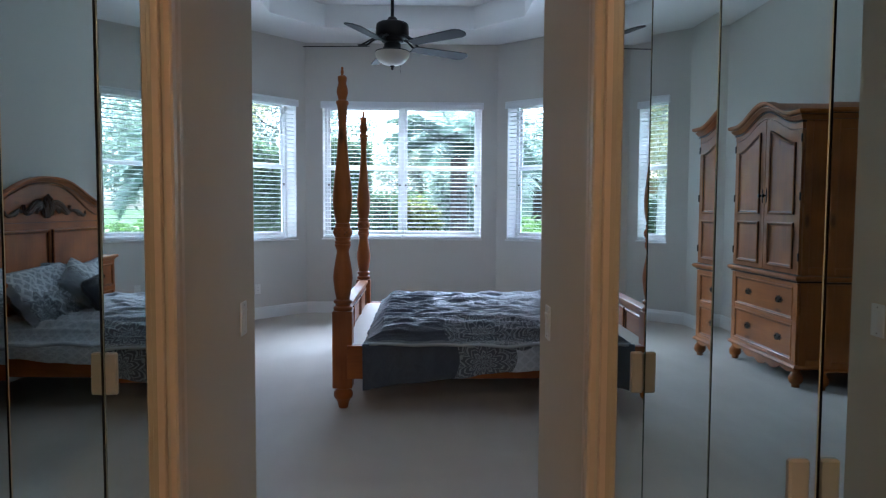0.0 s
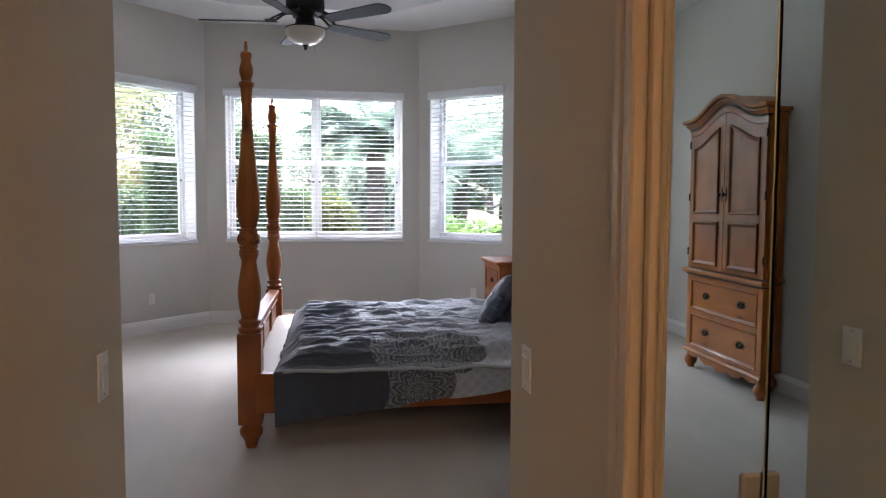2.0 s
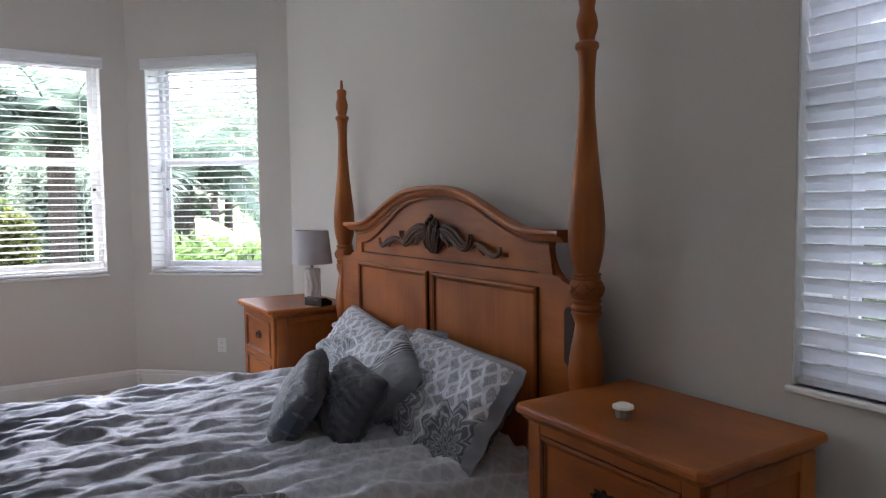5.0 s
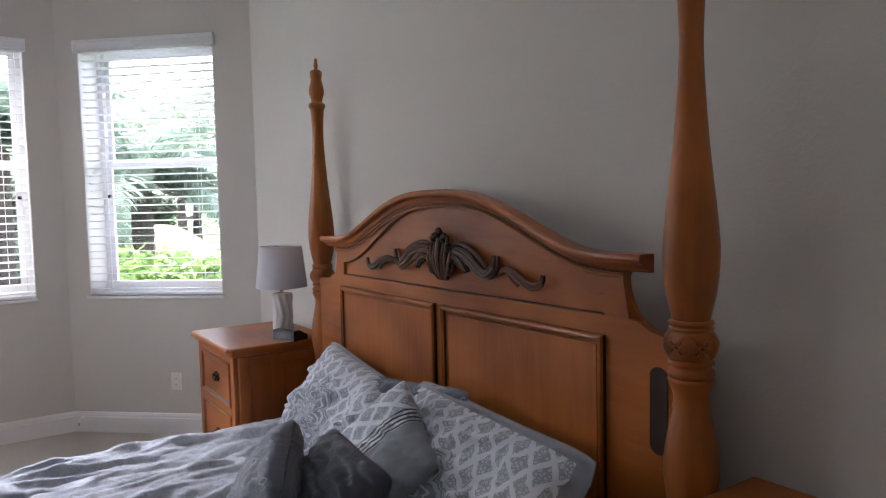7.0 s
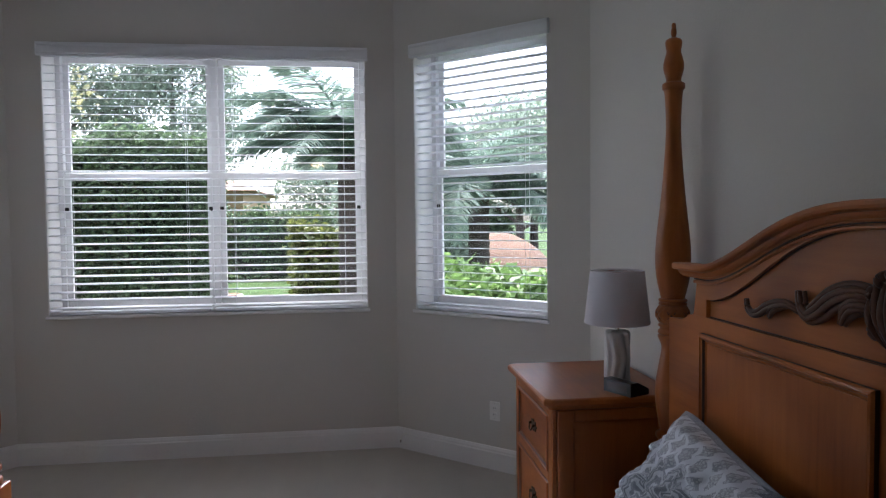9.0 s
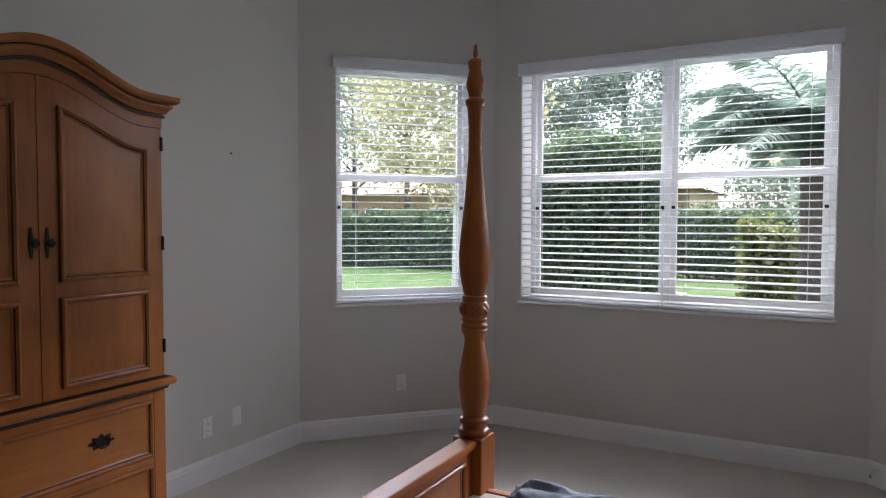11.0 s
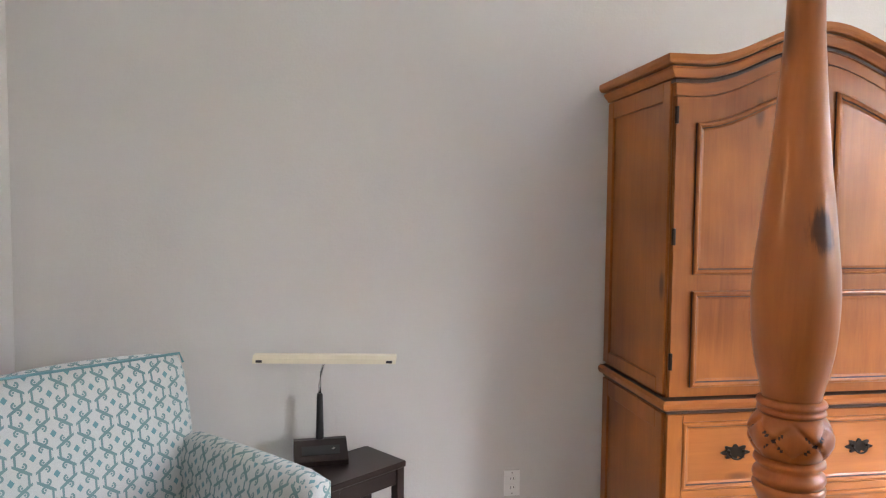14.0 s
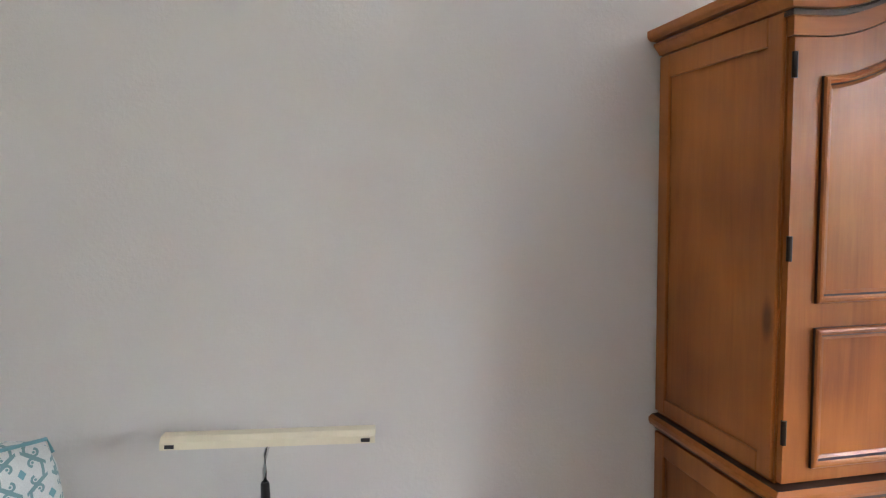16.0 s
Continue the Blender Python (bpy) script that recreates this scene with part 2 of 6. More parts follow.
def lathe(profile, seg=28, bm=None, at=(0, 0, 0), m=None):
    """A turned body from (radius, height) pairs."""
    bm = bm or bmesh.new()
    rings = []
    m = m or Matrix.Translation(at)
    for r, z in profile:
        rings.append([bm.verts.new(m @ Vector((r * math.cos(2 * math.pi * i / seg), r * math.sin(2 * math.pi * i / seg), z))) for i in range(seg)])
    for a, b in zip(rings, rings[1:]):
        for i in range(seg):
            j = (i + 1) % seg
            bm.faces.new((a[i], a[j], b[j], b[i]))
    bm.faces.new(rings[0][::-1])
    bm.faces.new(rings[-1])
    return bm


def smooth_profile(points, steps=4):
    """A rounder copy of a turned profile (Catmull-Rom)."""
    out = []
    p = [points[0], *points, points[-1]]
    for i in range(1, len(p) - 2):
        for s in range(steps):
            t = s / steps
            q = []
            for k in (0, 1):
                a, b, c, d = p[i - 1][k], p[i][k], p[i + 1][k], p[i + 2][k]
                q.append(0.5 * (2 * b + (c - a) * t + (2 * a - 5 * b + 4 * c - d) * t * t + (3 * b - a - 3 * c + d) * t ** 3))
            out.append((max(0.001, q[0]), q[1]))
    out.append(points[-1])
    return out


def sweep(profile, path, bm=None, close_ends=True):
    """Profile points (a, b) carried along a path of (place, side, up) frames."""
    bm = bm or bmesh.new()
    rings = [[bm.verts.new(p + s * a + u * b) for a, b in profile] for p, s, u in path]
    n = len(profile)
    for r0, r1 in zip(rings, rings[1:]):
        for i in range(n):
            j = (i + 1) % n
            bm.faces.new((r0[i], r0[j], r1[j], r1[i]))
    if close_ends:
        bm.faces.new(rings[0][::-1])
        bm.faces.new(rings[-1])
    bmesh.ops.recalc_face_normals(bm, faces=bm.faces[:])
    return bm


def tube(points, radii, seg=8, bm=None, flat=1.0, flat_dir=None):
    """A round bar along points, with a radius at each."""
    bm = bm or bmesh.new()
    pts = [Vector(p) for p in points]
    rings = []
    for i, p in enumerate(pts):
        t = (pts[min(i + 1, len(pts) - 1)] - pts[max(i - 1, 0)]).normalized()
        ref = Vector(flat_dir) if flat_dir else (Vector((0, 0, 1)) if abs(t.z) < 0.9 else Vector((1, 0, 0)))
        u = t.cross(ref).normalized()
        w = u.cross(t).normalized()
        r = radii[i] if isinstance(radii, (list, tuple)) else radii
        rings.append([bm.verts.new(p + u * r * math.cos(2 * math.pi * k / seg) + w * r * flat * math.sin(2 * math.pi * k / seg)) for k in range(seg)])
    faces = []
    for a, b in zip(rings, rings[1:]):
        for k in range(seg):
            j = (k + 1) % seg
            faces.append(bm.faces.new((a[k], a[j], b[j], b[k])))
    faces.append(bm.faces.new(rings[0][::-1]))
    faces.append(bm.faces.new(rings[-1]))
    bmesh.ops.recalc_face_normals(bm, faces=faces)
    return bm


def extrude_outline(points, depth, axis, bm=None):
    """A board cut to an outline of (a, b) points; axis 'x': a is y, b is z, depth from x0 to x1."""
    bm = bm or bmesh.new()
    d0, d1 = depth
    put = {"x": lambda a, b, d: (d, a, b), "y": lambda a, b, d: (a, d, b), "z": lambda a, b, d: (a, b, d)}[axis]
    f0 = [bm.verts.new(put(a, b, d0)) for a, b in points]
    f1 = [bm.verts.new(put(a, b, d1)) for a, b in points]
    n = len(points)
    fs = [bm.faces.new(f0), bm.faces.new(f1[::-1])]
    for i in range(n):
        j = (i + 1) % n
        fs.append(bm.faces.new((f0[j], f0[i], f1[i], f1[j])))
    bmesh.ops.recalc_face_normals(bm, faces=fs)
    return bm


# ---------------------------------------------------------------- room shell
XL, XR, YB, YF = -2.28, 2.13, 1.345, 7.57
YBL = 1.415
CR, RR = (1.11, 7.57), (2.13, 6.64)
CL, LL = (-1.30, 7.57), (-2.28, 6.515)
HC = 3.38
HALL_L, HALL_R, HALL_BACK, HALL_H = -0.484, 0.578, -2.6, 2.75
T = 0.28
SILL, HEAD = 0.945, 2.665


def wall(name, p0, p1, z0, z1, holes=(), thick=T, ext0=0.0, ext1=0.0, material=None):
    """A wall whose room face runs from p0 to p1 with the room to its left; holes: (s0, s1, z0, z1)."""
    p0, p1 = Vector((*p0, 0)), Vector((*p1, 0))
    length = (p1 - p0).length
    u = (p1 - p0) / length
    m = Matrix.Translation(p0) @ Matrix(((u.x, -u.y, 0, 0), (u.y, u.x, 0, 0), (0, 0, 1, 0), (0, 0, 0, 1)))
    bm = bmesh.new()
    s = -ext0
    for h0, h1, a, b in sorted(holes):
        box(s, h0, -thick, 0, z0, z1, bm=bm)
        if a > z0:
            box(h0, h1, -thick, 0, z0, a, bm=bm)
        box(h0, h1, -thick, 0, b, z1, bm=bm)
        s = h1
    box(s, length + ext1, -thick, 0, z0, z1, bm=bm)
    ob = part(name, bm, material or WALL)
    ob.matrix_basis = m
    tagged(ob, "cream painted drywall wall of the bedroom", "wall", kind="structure")
    return ob, m


CLOSET = (-0.72, 0.54)      # the mirrored closets' openings along the hall
CLOSET_H = 2.10
# every wall runs with the room on its left
wall_right, M_RIGHT = wall("wall_right", (XR, YB), RR, 0, HC, [(0.225, 1.23, SILL, HEAD)])
wall_bay_right, M_BR = wall("wall_bay_right", RR, CR, 0, HC, [(0.26, 1.222, SILL, HEAD)], ext0=0.115, ext1=0.115)
wall_front, M_FR = wall("wall_front", CR, CL, 0, HC, [(0.19, 2.20, SILL, HEAD)], ext0=0.115, ext1=0.115)
wall_bay_left, M_BL = wall("wall_bay_left", CL, LL, 0, HC, [(0.14, 1.185, SILL, HEAD)], ext0=0.115, ext1=0.115)
wall_left, M_LE = wall("wall_left", LL, (XL, YBL), 0, HC, ext1=T)
wall("wall_back_left", (XL, YBL), (HALL_L - 0.12, YBL), 0, HC, ext0=T, thick=0.12 + YBL - YB)
wall("wall_back_right", (HALL_R + 0.12, YB), (XR, YB), 0, HC, ext1=T, thick=0.12)
wall("wall_over_passage", (HALL_L - 0.12, YB), (HALL_R + 0.12, YB), HALL_H, HC, thick=0.12)
wall("wall_hall_left", (HALL_L, YBL), (HALL_L, HALL_BACK), 0, HALL_H, [(YBL - CLOSET[1], YBL - CLOSET[0], 0, CLOSET_H)], thick=0.12, material=HALL_WARM)
wall("wall_hall_right", (HALL_R, HALL_BACK), (HALL_R, YB), 0, HALL_H, [(CLOSET[0] - HALL_BACK, CLOSET[1] - HALL_BACK, 0, CLOSET_H)], thick=0.12, material=HALL_WARM)
wall("wall_hall_back", (HALL_L - 0.12, HALL_BACK), (HALL_R + 0.12, HALL_BACK), 0, HALL_H, thick=0.12)
for side, x in ((-1, HALL_L), (1, HALL_R)):
    a, b = sorted((x + side * 0.12, x + side * 0.75))
    bm = box(a, b, CLOSET[0] - 0.1, CLOSET[0], 0, 2.4)
    box(a, b, CLOSET[1], CLOSET[1] + 0.1, 0, 2.4, bm=bm)
    e = x + side * 0.75
    box(min(e, e + side * 0.05), max(e, e + side * 0.05), CLOSET[0] - 0.1, CLOSET[1] + 0.1, 0, 2.4, bm=bm)
    box(a, b, CLOSET[0], CLOSET[1], 2.35, 2.4, bm=bm)
    tagged(part("wall_closet", bm, WALL), "cream inner walls of the closet", "wall", kind="structure")

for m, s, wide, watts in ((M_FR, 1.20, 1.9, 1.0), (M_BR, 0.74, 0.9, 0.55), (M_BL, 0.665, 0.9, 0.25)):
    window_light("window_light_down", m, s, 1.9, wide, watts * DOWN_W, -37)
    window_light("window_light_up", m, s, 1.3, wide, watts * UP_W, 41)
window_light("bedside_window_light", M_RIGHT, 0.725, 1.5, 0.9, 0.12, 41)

floor_pts = [(XR + T, -3.0), (XR + T, RR[1] + 0.06), (CR[0] + 0.06, YF + T), (CL[0] - 0.06, YF + T), (XL - T, LL[1] + 0.06), (XL - T, -3.0)]
floor = part("floor", extrude_outline(floor_pts, (-0.12, 0.0), "z"), CARPET)
tagged(floor, "pale beige cut-pile carpet", "carpet", kind="structure")

# ceiling with its raised octagonal tray
TRAY = [(-0.955, 6.84), (0.745, 6.84), (1.245, 6.26), (1.245, 2.60), (0.745, 2.02), (-0.955, 2.02), (-1.455, 2.60), (-1.455, 6.26)]
TZ = HC + 0.26
bm = bmesh.new()
outer = [bm.verts.new((x, y, HC)) for x, y in [(-1.6, 7.9), (1.4, 7.9), (2.4, 6.9), (2.4, 1.2), (0.9, 1.2), (-1.1, 1.2), (-2.5, 1.2), (-2.5, 6.9)]]
inner = [bm.verts.new((x, y, HC)) for x, y in TRAY]
upper = [bm.verts.new((x, y, TZ)) for x, y in TRAY]
for i in range(8):
    j = (i + 1) % 8
    bm.faces.new((outer[i], outer[j], inner[j], inner[i]))
    bm.faces.new((inner[i], inner[j], upper[j], upper[i]))
bm.faces.new(upper)
back = {v: bm.verts.new(v.co + Vector((0, 0, 0.1))) for v in outer}
for v in inner + upper:
    back[v] = bm.verts.new((-0.115 + (v.co.x + 0.115) * 1.06, 4.4 + (v.co.y - 4.4) * 1.04, v.co.z + 0.1))
for f in list(bm.faces):
    bm.faces.new([back[v] for v in reversed(f.verts)])
for i in range(8):
    j = (i + 1) % 8
    bm.faces.new((outer[j], outer[i], back[outer[i]], back[outer[j]]))
bmesh.ops.recalc_face_normals(bm, faces=bm.faces[:])
tagged(part("ceiling", bm, CEIL), "white ceiling with a raised octagonal tray", "ceiling", kind="structure")
tagged(part("ceiling_hall", box(HALL_L - 0.8, HALL_R + 0.8, HALL_BACK - 0.12, YB - 0.125, HALL_H, HALL_H + 0.1), CEIL), "white flat ceiling of the mirrored hall", "ceiling", kind="structure")
# slab added out of view so that no sky light leaks past the ceiling
tagged(part("roof", box(-2.7, 2.5, -3.4, 7.95, HC + 0.5, HC + 0.6), CEIL), "unseen flat slab over the rooms, keeping sky light out", "roof", kind="structure")

# baseboards
BASE = [(0, 0), (0.016, 0), (0.016, 0.105), (0.012, 0.112), (0.012, 0.122), (0.006, 0.138), (0, 0.14)]


def baseboard(p0, p1):
    """Moulded board along a wall foot, the room to its left."""
    a, b = Vector((*p0, 0)), Vector((*p1, 0))
    u = (b - a).normalized()
    side = Vector((-u.y, u.x, 0))
    up = Vector((0, 0, 1))
    ob = part("baseboard", sweep(BASE, [(a + side * 0.001, side, up), (b + side * 0.001, side, up)]), TRIM)
    tagged(ob, "white moulded baseboard", "baseboard", kind="structure")


for a, b in (((XR, YB), RR), (RR, CR), (CR, CL), (CL, LL), (LL, (XL, YBL)), ((XL, YBL), (HALL_L, YBL)), ((HALL_R, YB), (XR, YB)),
             ((HALL_L, YBL), (HALL_L, 0.66)), ((HALL_R, 0.66), (HALL_R, YB))):
    baseboard(a, b)


# ---------------------------------------------------------------- windows and blinds
def window(name, m, s0, s1, units, tilt, group, pitch=0.0498):
    """A single-hung window in a wall's hole with frame, sashes, glass, sill, and a slatted blind. Local x runs along the wall, y into the room."""
    win = empty(name, "white vinyl single-hung window with a slim sill", "window", m, kind="structure")
    d0, d1 = -0.265, -0.195
    zt = HEAD
    bm = box(s0, s1, d0, d1, SILL, SILL + 0.03, 0.004)
    box(s0, s1, d0, d1, zt - 0.03, zt, 0.004, bm)
    box(s0, s0 + 0.04, d0, d1, SILL + 0.03, zt - 0.03, 0.004, bm)
    box(s1 - 0.04, s1, d0, d1, SILL + 0.03, zt - 0.03, 0.004, bm)
    part("window_frame", bm, FRAME, win)
    w = (s1 - s0) / units
    mid = SILL + 0.52 * (zt - SILL)
    for k in range(units):
        a, b = s0 + k * w, s0 + (k + 1) * w
        if k:
            part("mullion", box(a - 0.022, a + 0.022, d0 - 0.002, d1 + 0.004, SILL + 0.03, zt - 0.03, 0.004), FRAME, win)
        a += 0.0225 if k else 0.0405
        b -= 0.0225 if k + 1 < units else 0.0405
        for z0, z1, y in ((SILL + 0.031, mid + 0.022, -0.225), (mid - 0.022, zt - 0.031, -0.252)):
            bm = box(a, b, y, y + 0.024, z0, z0 + 0.05, 0.003)
            box(a, b, y, y + 0.024, z1 - 0.05, z1, 0.003, bm)
            box(a, a + 0.036, y, y + 0.024, z0 + 0.05, z1 - 0.05, 0.003, bm)
            box(b - 0.036, b, y, y + 0.024, z0 + 0.05, z1 - 0.05, 0.003, bm)
            sash = part("sash", bm, FRAME, win)
            pane = part("pane", box(a + 0.035, b - 0.035, y + 0.009, y + 0.013, z0 + 0.049, z1 - 0.049), GLASS, sash, "clear window glass")
            pane.visible_shadow = False
        for x in (a + 0.014, b - 0.014):
            part("latch", box(x - 0.012, x + 0.012, -0.2, -0.188, mid - 0.235, mid - 0.205, 0.003), BLACK, win, "small dark tilt latch")
    part("window_sill", box(s0 - 0.012, s1 + 0.012, -0.194, 0.022, SILL - 0.02, SILL, 0.005), TRIM, win)
    # white returns line the reveal
    bm = box(s0 + 0.0005, s0 + 0.006, -0.194, -0.002, SILL + 0.001, zt - 0.007)
    box(s1 - 0.006, s1 - 0.0005, -0.194, -0.002, SILL + 0.001, zt - 0.007, bm=bm)
    box(s0 + 0.0005, s1 - 0.0005, -0.194, -0.002, zt - 0.006, zt - 0.0005, bm=bm)
    part("reveal_lining", bm, TRIM, win, "white painted reveal")
    # the blind hangs in the reveal
    for k in range(units):
        a, b = s0 + k * w + 0.008, s0 + (k + 1) * w - 0.008
        label = "white faux-wood blind with half-closed slats" if tilt > 30 else "white faux-wood blind with open slats"
        bl = empty("window_blind", label, "blind", m, group)
        top = HEAD - 0.085
        part("headrail", box(a, b, -0.06, -0.012, HEAD - 0.06, HEAD - 0.002, 0.003), SLAT, bl)
        prof = [(-0.024, 0.0), (-0.012, 0.0025), (0, 0.0034), (0.012, 0.0025), (0.024, 0.0), (0.024, -0.0024), (0, 0.0008), (-0.024, -0.0024)]
        bm = sweep(prof, [(Vector((a, 0, 0)), Vector((0, 1, 0)), Vector((0, 0, 1))), (Vector((b, 0, 0)), Vector((0, 1, 0)), Vector((0, 0, 1)))])
        first = part("slat", bm, SLAT, bl)
        n = int((top - SILL - 0.02) / pitch)
        gap = (top - SILL - 0.045) / (n - 1)
        first.matrix_basis = pose(0, -0.036, top, tilt)
        rnd = random.Random(n + k)
        for i in range(1, n):
            share("slat", first.data, bl, pose(0, -0.036 + rnd.uniform(-0.0008, 0.0008), top - i * gap, tilt + rnd.uniform(-1.2, 1.2), rnd.uniform(-0.08, 0.08)))
        part("bottom_rail", box(a, b, -0.062, -0.01, SILL + 0.004, SILL + 0.024, 0.004), SLAT, bl)
        for x in (a + 0.14, b - 0.14) if b - a < 1.2 else (a + 0.14, (a + b) / 2, b - 0.14):
            bm = tube([(x, -0.011, SILL + 0.02), (x, -0.011, HEAD - 0.03)], 0.0011, 5)
            tube([(x, -0.061, SILL + 0.02), (x, -0.061, HEAD - 0.03)], 0.0011, 5, bm)
            part("ladder_cord", bm, SLAT, bl)
    vl = empty("blind_valance", "white moulded valance over the blind", "valance", m, group + " valance")
    VAL = [(-0.004, 0), (0.012, 0), (0.012, 0.012), (0.016, 0.018), (0.016, 0.06), (0.022, 0.07), (0.022, 0.082), (-0.004, 0.082)]
    part("board", sweep(VAL, [(Vector((s0 - 0.012, 0.006, HEAD - 0.09)), Vector((0, 1, 0)), Vector((0, 0, 1))), (Vector((s1 + 0.012, 0.006, HEAD - 0.09)), Vector((0, 1, 0)), Vector((0, 0, 1)))]), SLAT, vl)
    for x in (s0 - 0.0165, s1 + 0.0125):
        part("valance_return", box(x, x + 0.004, 0.0015, 0.028, HEAD - 0.09, HEAD - 0.008, 0.001), SLAT, vl)
    return win


window("window_1", M_FR, 0.19, 2.20, 2, -9, "bay window blinds")
window("window_2", M_BR, 0.26, 1.222, 1, 6, "bay window blinds")
window("window_3", M_BL, 0.14, 1.185, 1, 2, "bay window blinds")
window("window_4", M_RIGHT, 0.225, 1.23, 1, 66, "bedside window blind", 0.0475)


# ---------------------------------------------------------------- mirrored hall
def mirrored_closet(side, x):
    """Four bifold mirror panels in a cased opening on one side of the hall."""
    y0, y1 = CLOSET
    CAS = [(0, 0), (0.013, 0.0), (0.018, 0.006), (0.018, 0.03), (0.013, 0.036), (0.011, 0.05), (0.014, 0.062), (0.014, 0.082), (0.008, 0.088), (0, 0.088)]
    casing = empty("trim_closet", "white moulded casing round the mirrored closet, tinted for warm lamplight", "door casing", kind="structure")
    inward = Vector((-side, 0, 0))
    zt = CLOSET_H
    for y, away in ((y0, -1), (y1, 1)):
        part("casing_leg", sweep(CAS, [(Vector((x, y, 0)), inward, Vector((0, away, 0))), (Vector((x, y, zt)), inward, Vector((0, away, 0)))]), CASING, casing)
        a, b = sorted((x + side * 0.004, x + side * 0.1))
        part("jamb", box(a, b, min(y - away * 0.009, y - away * 0.028), max(y - away * 0.009, y - away * 0.028), 0, zt, 0.002), CASING, casing)
        a, b = sorted((x + side * 0.03, x + side * 0.1))
        part("shadow_gap", box(a, b, min(y - away * 0.001, y - away * 0.008), max(y - away * 0.001, y - away * 0.008), 0, zt), DARK, casing, "dark gap beside the jamb")
    part("casing_head", sweep(CAS, [(Vector((x, y0 - 0.088, zt)), inward, Vector((0, 0, 1))), (Vector((x, y1 + 0.088, zt)), inward, Vector((0, 0, 1)))]), CASING, casing)
    n = 4
    w = (y1 - y0 - 0.06) / n
    doors = empty("door_mirrored", "mirrored bifold closet doors with pale pulls", "closet door", kind="structure")
    xm = x + side * 0.018
    for k in range(n):
        a = y0 + 0.03 + k * w + 0.003
        b = a + w - 0.006
        fold = ((-0.2, 0.2, -1.15, 2.05) if side < 0 else (-1.4, -0.4, 1.15, -1.15))[k]
        y_hinge = a if k % 2 == 0 else b
        xh = xm
        if side > 0 and k == 0:
            # the first leaf hangs from the second's edge
            y_hinge, xh = b, xm - w * math.sin(radians(0.4))
        p, q = sorted((0, side * 0.006))
        panel = part("mirror_panel", box(p, q, a - y_hinge, b - y_hinge, 0.02, zt - 0.03, 0.0012), MIRROR, doors)
        panel.matrix_basis = pose(xh, y_hinge, 0, 0, 0, fold)
        p, q = sorted((side * 0.0065, side * 0.025))
        part("backing", box(p, q, a + 0.001 - y_hinge, b - 0.001 - y_hinge, 0.02, zt - 0.03), DARK, panel, "dark door backing")
    for k in (1, 3):
        y = y0 + 0.03 + k * w
        p, q = sorted((xm - side * 0.032, xm - side * 0.007))
        part("pull", box(p, q, y + 0.004, y + 0.016, 0.95, 1.035, 0.003), PULL, doors, "pale square door pull")


mirrored_closet(-1, HALL_L)
mirrored_closet(1, HALL_R)


def wall_plate(name, m, label, category, switch):
    """A plastic cover plate on a wall: local y points into the room."""
    pl = empty(name, label, category, m)
    part("plate", box(-0.036, 0.036, 0.0, 0.006, -0.058, 0.058, 0.0025, seg=2), PLATE, pl)
    if switch == "rocker":
        bm = box(-0.0165, 0.0165, 0.0055, 0.0085, -0.034, 0.034, 0.0015)
        part("rocker", bm, PLATE, pl)
        part("rocker_edge", box(-0.0165, 0.0165, 0.0085, 0.0125, 0.026, 0.034, 0.0012), PLATE, pl)
    elif switch == "outlet":
        for z in (-0.02, 0.02):
            face = part("socket", lathe([(0.0165, 0.0), (0.0165, 0.0012), (0.015, 0.0018)], 16, m=pose(0, 0.0058, z, -90)), PLATE, pl)
            for xx in (-0.006, 0.006):
                part("slot", box(xx - 0.0012, xx + 0.0012, 0.0072, 0.0083, z - 0.004, z + 0.005), DARK, face)
    for z in (-0.046, 0.046):
        part("screw", lathe([(0.003, 0), (0.003, 0.001), (0.002, 0.0015)], 8, m=pose(0, 0.0057, z, -90)), CHROME, pl)
    return pl


wall_plate("light_switch", pose(HALL_L, 1.245, 0.94, 0, 0, -90), "white rocker switch on the passage wall", "switch", "rocker")
wall_plate("light_switch", pose(HALL_R, 1.18, 0.935, 0, 0, 90), "white rocker switch on the passage wall", "switch", "rocker")
wall_plate("power_outlet", pose(XL, 3.425, 0.32, 0, 0, -90), "white duplex outlet low on the wall", "outlet", "outlet")
wall_plate("power_outlet", pose(XL, 5.70, 0.32, 0, 0, -90), "white duplex outlet low on the wall", "outlet", "outlet")
wall_plate("cable_plate", pose(XL, 5.93, 0.33, 0, 0, -90), "blank white wall plate beside the outlet", "wall plate", "")
wall_plate("power_outlet", M_BR @ pose(0.62, 0, 0.36), "white duplex outlet under the bay window", "outlet", "outlet")
wall_plate("power_outlet", M_BL @ pose(0.72, 0, 0.36), "white duplex outlet under the bay window", "outlet", "outlet")
cs = empty("cable_stub", "short white coax cable stub at the baseboard", "cable", M_BR @ pose(1.30, 0.018, 0.105))
part("cable", tube([(0, -0.002, 0), (0.004, 0.02, 0.004), (0.012, 0.035, -0.008), (0.016, 0.04, -0.03)], 0.0045, 8), PLATE, cs, smooth=True)
part("connector", tube([(0.016, 0.04, -0.03), (0.018, 0.041, -0.048)], 0.006, 8), CHROME, cs, "metal plug")
nail = part("nail", lathe([(0.0025, 0), (0.0025, 0.012), (0.005, 0.013), (0.005, 0.015)], 8, m=pose(XL, 5.9, 1.93, 0, 90)), IRON)
tagged(nail, "small dark nail stuck in the bare wall", "nail")


